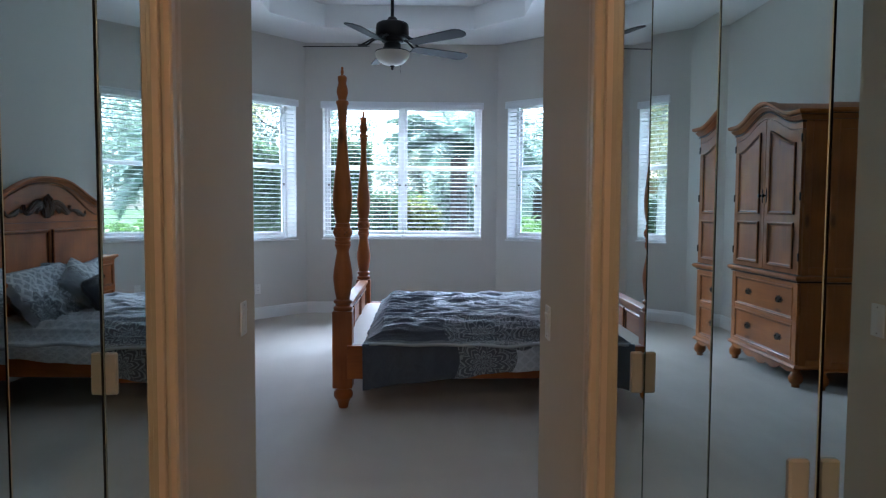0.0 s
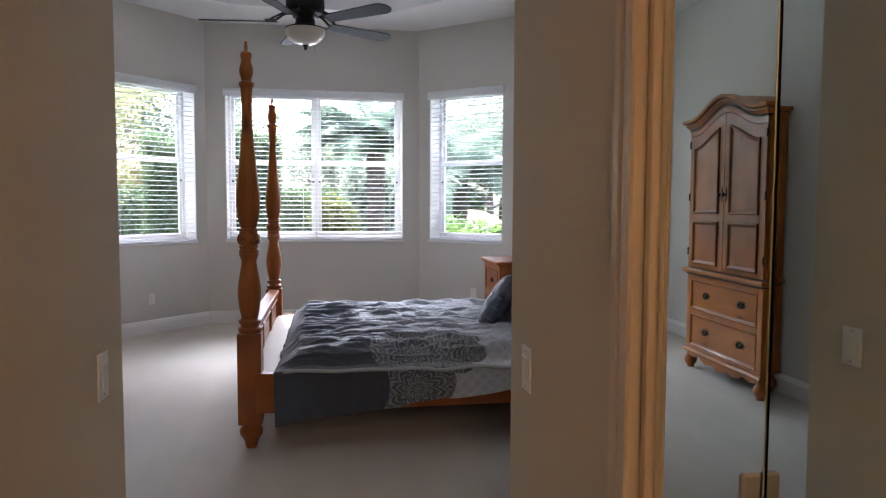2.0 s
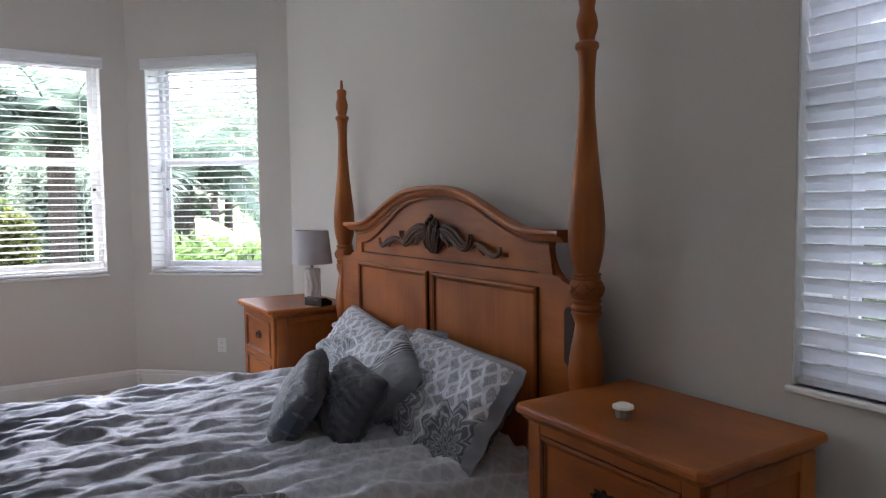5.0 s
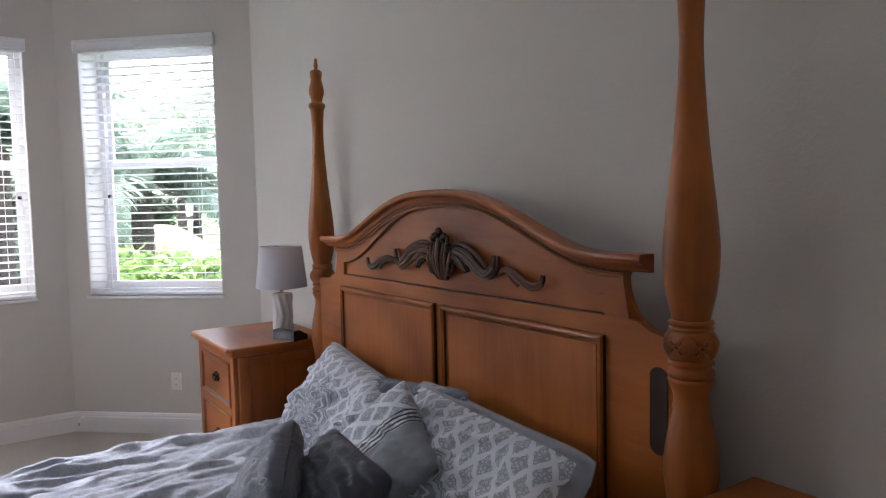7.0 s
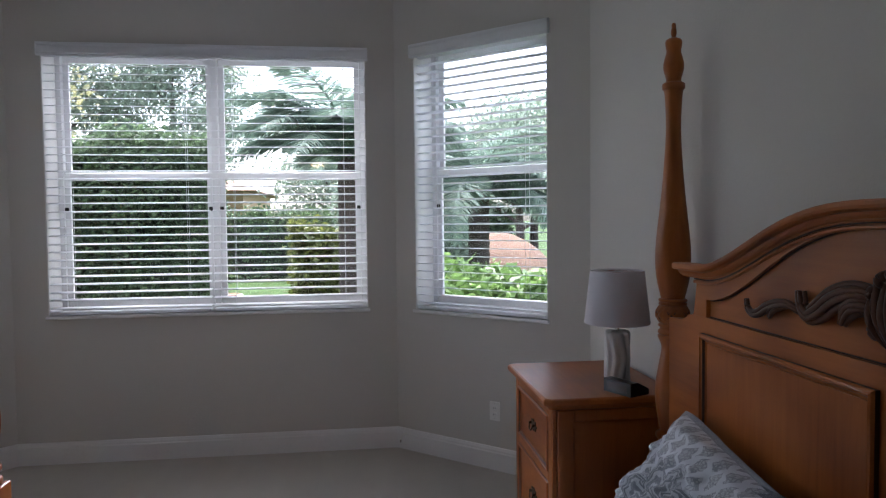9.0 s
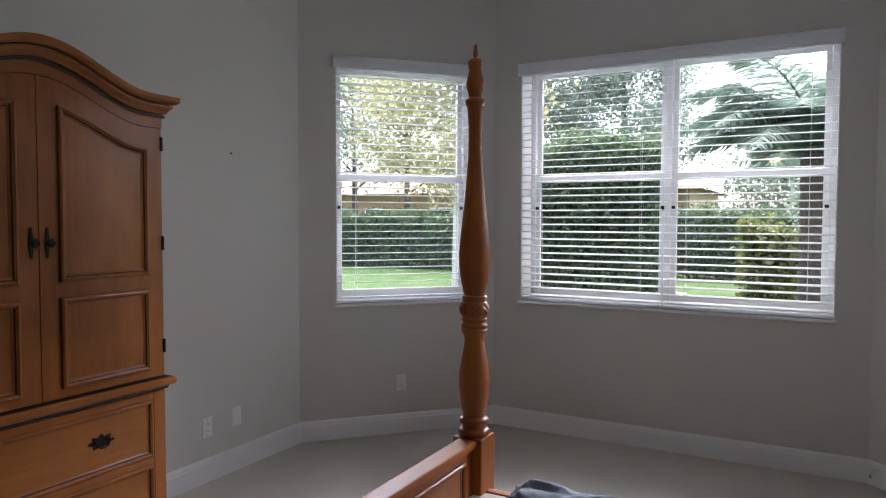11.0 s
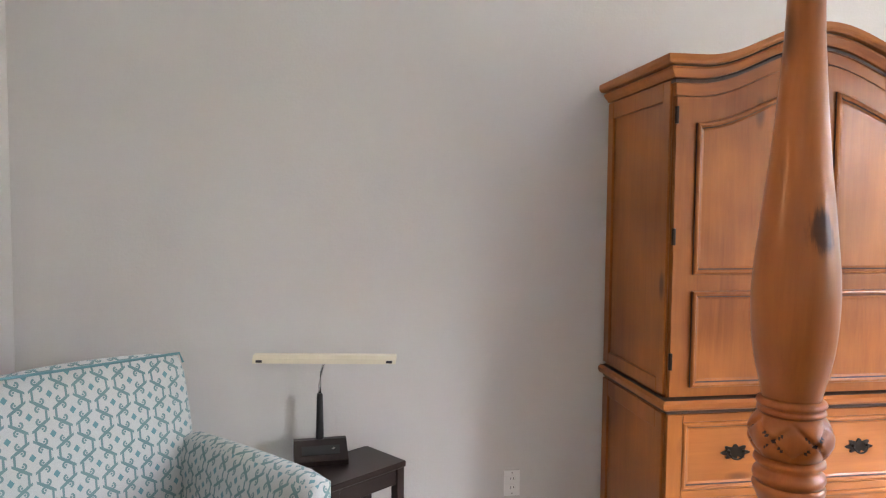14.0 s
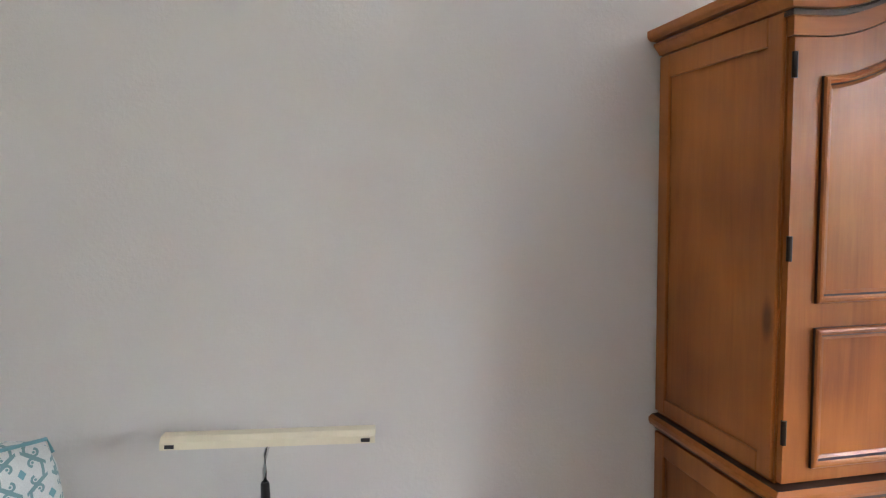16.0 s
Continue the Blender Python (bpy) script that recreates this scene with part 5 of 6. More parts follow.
def piano_lamp():
    """Desk lamp with a long cream bar, a bent chrome neck, a black stem and a boxy base."""
    l = empty("desk_lamp", "desk lamp with long cream bar shade", "desk lamp", pose(-2.135, 2.598, TAB_Z, 0, 0, 5))
    part("base", extrude_outline([(-0.06, 0), (0.065, 0), (0.065, 0.02), (-0.03, 0.075), (-0.06, 0.075)], (-0.105, 0.105), "y"), ESPRESSO, l)
    slot = part("switch_slot", box(-0.0225, 0.0225, -0.075, 0.075, -0.001, 0.0012), DARK, l, "inlaid switch plate")
    slot.matrix_basis = pose(0.0175, 0, 0.0480, 0, 30.05)
    part("switch_knob", lathe([(0.006, 0), (0.006, 0.007), (0.003, 0.009)], 12), CHROME, slot).matrix_basis = pose(0, 0.05, 0.001)
    part("stem", lathe([(0.015, 0.0755), (0.016, 0.08), (0.0125, 0.255), (0.010, 0.262)], 18, at=(-0.045, 0, 0)), BLACK, l)
    pts = [(-0.045, 0, 0.262), (-0.044, 0, 0.30), (-0.03, 0.004, 0.345), (0.0, 0.012, 0.39), (0.03, 0.022, 0.412), (0.05, 0.028, 0.42)]
    part("gooseneck", tube(pts, 0.006, 12), CHROME, l, smooth=True)
    sh = [(-0.035, 0), (-0.032, 0.018), (-0.018, 0.030), (0.018, 0.030), (0.032, 0.018), (0.035, 0), (0.031, 0), (0.028, 0.014), (0.016, 0.026), (-0.016, 0.026), (-0.028, 0.014), (-0.031, 0)]
    bar = part("bar_shade", sweep(sh, [(Vector((0, -0.275, 0)), Vector((1, 0, 0)), Vector((0, 0, 1))), (Vector((0, 0.275, 0)), Vector((1, 0, 0)), Vector((0, 0, 1)))]), CREAM, l)
    bar.matrix_basis = pose(0.06, 0.015, 0.412, 0, 0, -13)
    for y in (-0.25, 0.25):
        part("end_clip", box(0.030, 0.036, y - 0.012, y + 0.012, 0.003, 0.013, 0.001), BLACK, bar)
    part("diffuser", box(-0.026, 0.026, -0.27, 0.27, 0.001, 0.012, 0.002), PLATE, bar)


piano_lamp()


# ---------------------------------------------------------------- bedding
def bed_linen(name, mode):
    """Printed cotton: slate foot, a band of pale line medallions, pale damask head. UV is metres along the bed and over its side."""
    m, nt, b = nodes_of(name)
    uv = nt.nodes.new("ShaderNodeTexCoord").outputs["UV"]
    sep = nt.nodes.new("ShaderNodeSeparateXYZ")
    nt.links.new(uv, sep.inputs[0])
    U, V = sep.outputs[0], sep.outputs[1]
    wob = noise_tex(nt, uv, 3.0, 3)

    def medallion(cu, cv, su, sv, size):
        """Lobed rings round repeated middles: (lines, inside)."""
        du = math_node(nt, "MULTIPLY", math_node(nt, "SUBTRACT", math_node(nt, "FRACT", math_node(nt, "DIVIDE", math_node(nt, "SUBTRACT", U, cu - su / 2), su)), 0.5), su)
        dv = math_node(nt, "MULTIPLY", math_node(nt, "SUBTRACT", math_node(nt, "FRACT", math_node(nt, "DIVIDE", math_node(nt, "SUBTRACT", V, cv - sv / 2), sv)), 0.5), sv)
        r = math_node(nt, "SQRT", math_node(nt, "ADD", math_node(nt, "MULTIPLY", du, du), math_node(nt, "MULTIPLY", dv, dv)))
        th = math_node(nt, "ARCTAN2", dv, du)
        lobes = math_node(nt, "ABSOLUTE", math_node(nt, "SINE", math_node(nt, "MULTIPLY", th, 5.0)))
        fine = math_node(nt, "SINE", math_node(nt, "MULTIPLY", th, 30.0))
        rr = math_node(nt, "SUBTRACT", r, math_node(nt, "MULTIPLY", lobes, 0.045))
        rr = math_node(nt, "ADD", rr, math_node(nt, "MULTIPLY", fine, 0.003))
        rr = math_node(nt, "ADD", rr, math_node(nt, "MULTIPLY", math_node(nt, "SUBTRACT", noise_tex(nt, uv, 9.0, 3), 0.5), 0.07))
        wave = math_node(nt, "SINE", math_node(nt, "MULTIPLY", rr, 2 * math.pi / 0.038))
        wave2 = math_node(nt, "SINE", math_node(nt, "MULTIPLY", rr, 2 * math.pi / 0.0125))
        lines = math_node(nt, "MAXIMUM", math_node(nt, "GREATER_THAN", wave, 0.62), math_node(nt, "MULTIPLY", math_node(nt, "GREATER_THAN", wave2, 0.55), math_node(nt, "GREATER_THAN", math_node(nt, "SINE", math_node(nt, "MULTIPLY", rr, 60.0)), 0.1)))
        inside = math_node(nt, "LESS_THAN", math_node(nt, "SUBTRACT", r, math_node(nt, "MULTIPLY", lobes, 0.06)), size)
        return lines, inside

    slate, line_c, pale = (0.052, 0.062, 0.088), (0.34, 0.37, 0.395), (0.42, 0.455, 0.52)
    # a pale lattice round diamonds that are filled with small netted cells
    pu = math_node(nt, "SUBTRACT", math_node(nt, "FRACT", math_node(nt, "DIVIDE", math_node(nt, "ADD", U, math_node(nt, "MULTIPLY", V, 0.8)), 0.078)), 0.5)
    pv = math_node(nt, "SUBTRACT", math_node(nt, "FRACT", math_node(nt, "DIVIDE", math_node(nt, "SUBTRACT", U, math_node(nt, "MULTIPLY", V, 0.8)), 0.078)), 0.5)
    dl = math_node(nt, "GREATER_THAN", math_node(nt, "MAXIMUM", math_node(nt, "ABSOLUTE", pu), math_node(nt, "ABSOLUTE", pv)), 0.37)
    net = nt.nodes.new("ShaderNodeTexVoronoi")
    net.feature = "DISTANCE_TO_EDGE"
    net.inputs["Scale"].default_value = 90
    nt.links.new(uv, net.inputs["Vector"])
    web = math_node(nt, "LESS_THAN", net.outputs["Distance"], 0.13)
    blot = noise_tex(nt, uv, 26, 4, 0.7)
    flow = math_node(nt, "MULTIPLY", web, math_node(nt, "SUBTRACT", 1.0, dl))
    cells = mix_rgb(nt, web, (0.58, 0.61, 0.655), (0.20, 0.215, 0.25))
    fade = noise_tex(nt, uv, 5.0, 2)
    cells = mix_rgb(nt, fade, cells, (0.40, 0.43, 0.48))
    ground = mix_rgb(nt, dl, cells, (0.66, 0.69, 0.74))
    if mode == "duvet":
        ground = mix_rgb(nt, 0.70, ground, (0.54, 0.57, 0.61))
    if mode == "duvet":
        _, inside = medallion(0.66, 0.17, 4.0, 4.0, 0.27)
        lines, _ = medallion(0.55, 0.12, 0.37, 0.33, 0.30)
        band = mix_rgb(nt, lines, (0.085, 0.097, 0.122), (0.29, 0.315, 0.34))
        edge = math_node(nt, "ADD", U, math_node(nt, "MULTIPLY", math_node(nt, "SINE", math_node(nt, "MULTIPLY", V, 9.5)), 0.05))
        foot = math_node(nt, "LESS_THAN", edge, 0.34)
        mid = math_node(nt, "LESS_THAN", edge, 0.72)
        med = math_node(nt, "MAXIMUM", inside, mid)
        col = mix_rgb(nt, med, ground, band)
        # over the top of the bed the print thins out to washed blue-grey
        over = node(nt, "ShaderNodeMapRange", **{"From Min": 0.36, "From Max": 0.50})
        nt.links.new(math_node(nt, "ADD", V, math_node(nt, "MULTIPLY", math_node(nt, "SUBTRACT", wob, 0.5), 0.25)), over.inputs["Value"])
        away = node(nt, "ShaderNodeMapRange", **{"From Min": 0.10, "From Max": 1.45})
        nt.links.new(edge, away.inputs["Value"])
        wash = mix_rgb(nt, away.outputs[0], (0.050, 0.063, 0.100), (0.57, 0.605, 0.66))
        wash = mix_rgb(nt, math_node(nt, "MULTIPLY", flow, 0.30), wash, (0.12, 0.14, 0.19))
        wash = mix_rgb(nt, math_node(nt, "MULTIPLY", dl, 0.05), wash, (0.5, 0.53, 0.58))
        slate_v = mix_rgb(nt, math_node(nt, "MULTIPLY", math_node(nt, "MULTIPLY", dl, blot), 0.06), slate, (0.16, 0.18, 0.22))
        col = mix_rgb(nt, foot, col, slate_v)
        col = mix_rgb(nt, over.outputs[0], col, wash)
    elif mode == "sham":
        lines, inside = medallion(0.66, -0.15, 4.0, 4.0, 0.13)
        lines2, inside2 = medallion(0.26, -0.09, 4.0, 4.0, 0.15)
        col = mix_rgb(nt, inside, ground, mix_rgb(nt, lines, (0.10, 0.115, 0.14), line_c))
        col = mix_rgb(nt, inside2, col, mix_rgb(nt, lines2, (0.17, 0.19, 0.225), (0.46, 0.49, 0.53)))
        rim = math_node(nt, "MAXIMUM", math_node(nt, "GREATER_THAN", math_node(nt, "ABSOLUTE", math_node(nt, "SUBTRACT", U, 0.36)), 0.398), math_node(nt, "GREATER_THAN", math_node(nt, "ABSOLUTE", V), 0.222))
        col = mix_rgb(nt, rim, col, (0.27, 0.295, 0.335))
    elif mode == "slate":
        ring = math_node(nt, "MAXIMUM", math_node(nt, "ABSOLUTE", pu), math_node(nt, "ABSOLUTE", pv))
        dots = math_node(nt, "LESS_THAN", math_node(nt, "ABSOLUTE", math_node(nt, "SUBTRACT", ring, 0.14)), 0.035)
        col = mix_rgb(nt, math_node(nt, "MULTIPLY", dots, 0.8), (0.085, 0.097, 0.125), (0.27, 0.295, 0.34))
    elif mode == "ruffle":
        col = mix_rgb(nt, blot, (0.045, 0.05, 0.065), (0.085, 0.095, 0.12))
    else:
        st = math_node(nt, "FRACT", math_node(nt, "DIVIDE", U, 0.016))
        inband = math_node(nt, "LESS_THAN", math_node(nt, "ABSOLUTE", math_node(nt, "SUBTRACT", U, 0.336)), 0.032)
        s = math_node(nt, "MULTIPLY", math_node(nt, "GREATER_THAN", st, 0.55), inband)
        g = mix_rgb(nt, math_node(nt, "GREATER_THAN", U, 0.37), ground, (0.25, 0.275, 0.31))
        col = mix_rgb(nt, s, g, (0.03, 0.033, 0.04))
    thread = noise_tex(nt, uv, 900, 2)
    nt.links.new(col, b.inputs["Base Color"])
    b.inputs["Roughness"].default_value = 0.56
    b.inputs["Sheen Weight"].default_value = 0.3
    b.inputs["Sheen Roughness"].default_value = 0.4
    crease = noise_tex(nt, uv, 14, 5, 0.6, 0.8)
    h = math_node(nt, "ADD", math_node(nt, "MULTIPLY", crease, 0.8), math_node(nt, "MULTIPLY", thread, 0.12))
    bump(nt, b, h, 0.7, 0.02)
    return m


def grid_mesh(name, fn, nu, nv, material, parent=None, uvfn=None, label="", thick=0.0):
    """A cloth sheet from a function of (u, v) in 0..1."""
    pts = [fn(i / nu, j / nv) for i in range(nu + 1) for j in range(nv + 1)]
    w = nv + 1
    faces = [(i * w + j, (i + 1) * w + j, (i + 1) * w + j + 1, i * w + j + 1) for i in range(nu) for j in range(nv)]
    me = bpy.data.meshes.new(name)
    me.from_pydata([p[0] for p in pts], [], faces)
    uv = me.uv_layers.new(name="UVMap")
    for l in me.loops:
        uv.data[l.index].uv = pts[l.vertex_index][1]
    me.polygons.foreach_set("use_smooth", [True] * len(faces))
    me.materials.append(material)
    ob = new(name, me)
    if parent:
        ob.parent = parent
    if label:
        ob["label"] = label
    if thick:
        s = ob.modifiers.new("thickness", "SOLIDIFY")
        s.thickness, s.offset = thick, -1
    return ob


mat = part("mattress", soft_box(-0.165, 1.945, BY0 + 0.055, BY1 - 0.055, 0.266, 0.475, 0.05, 0.0), plain("white_ticking", (0.7, 0.7, 0.68), 0.85), smooth=True)
tagged(mat, "white king mattress lying on the bed slats", "mattress")

PROFILE = [(3.268, 0.0), (3.262, 0.5), (3.262, 0.97), (3.268, 1.0), (3.300, 1.04), (3.345, 1.06), (3.372, 1.30), (3.392, 1.72), (3.44, 1.92), (3.56, 2.0), (3.9, 2.04), (4.37, 2.06), (4.85, 2.02), (5.18, 1.98),
           (5.31, 1.90), (5.355, 1.62), (5.375, 1.25), (5.40, 1.05), (5.44, 1.02), (5.470, 0.97), (5.478, 0.5), (5.476, 0.0)]
ARC = [0.0]
for (ya, ha), (yb, hb_) in zip(PROFILE, PROFILE[1:]):
    ARC.append(ARC[-1] + math.hypot(yb - ya, (hb_ - ha) * (0.24 if ha < 1 else 0.13)))


def duvet_point(u, v):
    """u runs from foot to head, v from the near hem over the bed to the far hem. Height codes: 0 hem, 1 rail fold, 2 top."""
    s = v * ARC[-1]
    k = max(i for i in range(len(ARC) - 1) if ARC[i] <= s + 1e-9)
    f = (s - ARC[k]) / (ARC[k + 1] - ARC[k])
    y = PROFILE[k][0] + f * (PROFILE[k + 1][0] - PROFILE[k][0])
    h = PROFILE[k][1] + f * (PROFILE[k + 1][1] - PROFILE[k][1])
    x = -0.235 + 2.13 * u
    xx = max(0.0, min(1.0, (x + 0.2) / 1.8))
    hem = 0.145 + 0.19 * xx ** 0.8 + 0.012 * noise.noise(Vector((x * 5, 0, 3)))
    rail = 0.452 - 0.022 * xx
    top = 0.522 + 0.012 * math.sin(3 * xx)
    z = hem + (rail - hem) * h if h <= 1 else rail + (top - rail) * (h - 1)
    ridge = noise.noise(Vector((x * 1.5 + 0.5 * y, y * 8.5, 1.7)))
    fine = noise.noise(Vector((x * 5.0, y * 19.0, 4.1)))
    broad = noise.noise(Vector((x * 1.4, y * 2.2, 7.7)))
    cross = noise.noise(Vector((x * 9.0, y * 4.0, 9.1)))
    if h > 1.5:
        amt = min(1, (h - 1.5) / 0.4)
        z += amt * (0.070 * (0.5 - abs(ridge)) * 0.9 - 0.012 + 0.022 * fine + 0.022 * broad + 0.008 * cross + 0.006 * abs(noise.noise(Vector((x * 16.0 + 9 * y, y * 11.0 - 4 * x, 3.3)))) + 0.004 * noise.noise(Vector((x * 23.0, y * 41.0, 6.1))) + 0.045 * (0.35 - abs(noise.noise(Vector((x * 2.4 + 1.5 * y, y * 13.0, 2.2))))))
    else:
        sgn = -1 if y < 4.3 else 1
        y += sgn * (0.010 + 0.014 * noise.noise(Vector((x * 6, z * 3, 2.0))) + 0.008 * noise.noise(Vector((x * 15, z * 6, 5.0)))) * (1 if h < 0.95 else 0.4)
        z += 0.012 * noise.noise(Vector((x * 7, y * 2, 8.0)))
    end = max(0.0, 1 - (x + 0.235) / 0.12)
    if end > 0 and h > 1:
        z -= (z - 0.435) * end ** 2.2
        x += 0.03 * math.sin(math.pi * end) + 0.012 * noise.noise(Vector((y * 9, z * 9, 0.3)))
    return (x, y, z), (x + 0.02 * broad, s - 0.30)


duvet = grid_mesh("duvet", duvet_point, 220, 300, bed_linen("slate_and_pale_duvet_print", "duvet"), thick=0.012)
hem_pts = []
for i in range(91):
    (hx, hy, hz), _ = duvet_point(0.02 + 0.94 * i / 90, 0.0)
    xx = max(0.0, min(1.0, (hx + 0.2) / 1.8))
    hem_pts.append((hx, 3.252 + 0.010 * noise.noise(Vector((hx * 4, 0, 1))), 0.449 - 0.022 * xx + 0.014 * noise.noise(Vector((hx * 5, 1, 2)))))
part("fold_edge", tube(hem_pts, [0.011 + 0.004 * noise.noise(Vector((i * 0.4, 0, 0))) for i in range(91)], 9), plain("pale_cotton", (0.40, 0.425, 0.455), 0.7, relief=0.002), duvet, "pale folded edge along the rail", True)
tagged(duvet, "rumpled slate and pale grey duvet with medallion print", "duvet")


def pillow(name, m, w, h, fat, material, label, flange=0.0, ruffle=0.0, seed=0, backing=None):
    """A stuffed pillow in its case; local x across, z up, y through."""
    p = empty(name, label, "pillow", m, "pillows on the bed")
    for side, nm in ((-1, "case_front"), (1, "case_back")):
        def fn(u, v, side=side):
            a, b = 2 * u - 1, 2 * v - 1
            ia, ib = a * (1 + flange), b * (1 + flange)
            body = max(0.0, 1 - abs(ia) ** 2.6) * max(0.0, 1 - abs(ib) ** 2.6)
            t = fat * body ** 0.42
            n1 = noise.noise(Vector((a * 2.2 + seed, b * 2.2, side * 2.0)))
            n2 = noise.noise(Vector((a * 3.2 + seed + 2.4 * b, b * 7 - a * 5, side * 3.0)))
            t += min(1.0, (w / 0.85) ** 1.6) * body ** 0.3 * (0.030 * n1 + 0.038 * abs(n2) + 0.014 * noise.noise(Vector((a * 11 + seed, b * 7, side))))
            if ruffle:
                t += ruffle * math.sin(26 * (b + 0.25 * a + 0.12 * n1)) * body ** 0.3
            pinch = 1 - 0.05 * (1 - b * b) * abs(a) ** 6 - 0.07 * abs(b) ** 7 * abs(a)
            pz = 1 - 0.05 * (1 - a * a) * abs(b) ** 6 - 0.07 * abs(a) ** 7 * abs(b)
            wav = 0.012 * noise.noise(Vector((a * 4 + seed, b * 4, 6.0))) * (1 - body)
            return (w / 2 * a * pinch, side * (t + 0.0015) + wav, h / 2 * b * pz), (w / 2 * a + 0.36, h / 2 * b)
        grid_mesh(nm, fn, 48, 42, material if side < 0 or backing is None else backing, p)
    return p


SHAM, SLATE, RUFFLE, STRIPE = (bed_linen("sham_print", "sham"), bed_linen("slate_diamond_print", "slate"), bed_linen("pleated_slate", "ruffle"), bed_linen("striped_grey", "stripe"))
# head shams lean on the headboard, cushions lean on them
pillow("pillow", pose(1.765, 4.72, 0.672, -34, 0, -90) @ pose(0, 0, 0, 0, 7, 0), 0.86, 0.48, 0.085, SHAM, "pale grey printed sham against the headboard", 0.09, seed=1.3, backing=SLATE)
pillow("pillow", pose(1.800, 4.36, 0.660, -20, 0, -90) @ pose(0, 0, 0, 0, -6, 0), 0.80, 0.46, 0.06, SLATE, "slate pillow behind the printed shams", 0.05, seed=5.3)
pillow("pillow", pose(1.725, 3.86, 0.672, -36, 0, -90) @ pose(0, 0, 0, 0, 3, 0), 0.90, 0.52, 0.09, SHAM, "pale grey printed sham sagging over the bedside", 0.07, seed=2.9, backing=SLATE)
pillow("pillow", pose(1.60, 4.10, 0.715, -34, 0, -84) @ pose(0, 0, 0, 0, 34, 0), 0.40, 0.40, 0.065, STRIPE, "grey cushion with black stripes", 0.03, seed=4.2)
pillow("pillow", pose(1.235, 4.15, 0.675, -30, 0, -108) @ pose(0, 0, 0, 0, 22, 0), 0.36, 0.36, 0.075, SLATE, "small slate cushion with diamond dots", 0.0, seed=7.7)
pillow("pillow", pose(1.39, 4.00, 0.675, -32, 0, -80) @ pose(0, 0, 0, 0, 12, 0), 0.34, 0.33, 0.08, RUFFLE, "small dark pleated cushion", 0.0, ruffle=0.006, seed=8.8)


# ---------------------------------------------------------------- garden
GZ = -0.15
LEAF_HEDGE = leaf_mat("hedge_leaf", (0.035, 0.058, 0.034), (0.115, 0.175, 0.08))
LEAF_BRIGHT = leaf_mat("bright_shrub_leaf", (0.07, 0.13, 0.035), (0.19, 0.31, 0.09), 0.35)
LEAF_YELLOW = leaf_mat("croton_leaf", (0.055, 0.075, 0.022), (0.15, 0.165, 0.04), 0.4)
# leaves farther off are paled and greyed, with the haze in their colour
LEAF_TREE = leaf_mat("hazed_tree_leaf", (0.11, 0.15, 0.115), (0.24, 0.30, 0.225))
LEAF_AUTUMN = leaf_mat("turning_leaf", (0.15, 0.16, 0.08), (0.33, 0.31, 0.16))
LEAF_PALM = leaf_mat("palm_leaf", (0.075, 0.12, 0.10), (0.18, 0.25, 0.19), 0.6)
BARK = plain("dark_bark", (0.06, 0.045, 0.04), 0.9, vary=0.35, grain=25, relief=0.02)
BARK_PALE = plain("pale_bark", (0.42, 0.40, 0.37), 0.85, vary=0.25, grain=18, relief=0.01)
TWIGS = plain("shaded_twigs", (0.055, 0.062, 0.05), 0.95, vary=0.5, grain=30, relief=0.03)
GRASS = plain("lawn_grass", (0.036, 0.062, 0.022), 0.9, vary=0.3, grain=40, relief=0.03)
GRASS.node_tree.nodes["Principled BSDF"].inputs["Specular IOR Level"].default_value = 0.08
STUCCO = plain("tan_stucco", (0.34, 0.23, 0.135), 0.85, vary=0.1, grain=60, relief=0.004)
TILE = plain("brown_roof_tile", (0.16, 0.09, 0.06), 0.8, vary=0.3, grain=12, relief=0.02)
EARTH = plain("dark_tan_earth", (0.105, 0.062, 0.04), 0.95, vary=0.3, grain=14, relief=0.05)
MULCH = plain("red_mulch", (0.14, 0.075, 0.05), 0.95, vary=0.5, grain=45, relief=0.03)

tagged(part("ground", box(-400, 400, -60, 800, GZ - 0.3, GZ), GRASS), "mown green lawn round the house", "lawn", kind="structure")


def leaves(name, centres, size, material, parent, seed, label="", long=1.7):
    """Many small folded leaves round given centres, in one mesh."""
    rng = np.random.default_rng(seed)
    n = len(centres)
    c = np.asarray(centres, dtype=float)
    d = rng.normal(size=(n, 3))
    d /= np.linalg.norm(d, axis=1)[:, None]
    e = np.cross(d, rng.normal(size=(n, 3)))
    e /= np.linalg.norm(e, axis=1)[:, None]
    k = np.cross(d, e)
    s = size * rng.uniform(0.6, 1.3, n)[:, None]
    v = np.empty((n, 4, 3))
    v[:, 0] = c - d * s * long / 2
    v[:, 1] = c + e * s * 0.5 + k * s * 0.12
    v[:, 2] = c + d * s * long / 2
    v[:, 3] = c - e * s * 0.5 + k * s * 0.12
    me = bpy.data.meshes.new(name)
    idx = np.arange(n) * 4
    me.from_pydata(v.reshape(-1, 3), [], np.stack([np.stack([idx, idx + 1, idx + 2], 1), np.stack([idx, idx + 2, idx + 3], 1)], 1).reshape(-1, 3))
    me.materials.append(material)
    ob = new(name, me)
    if parent:
        ob.parent = parent
    if label:
        ob["label"] = label
    return ob


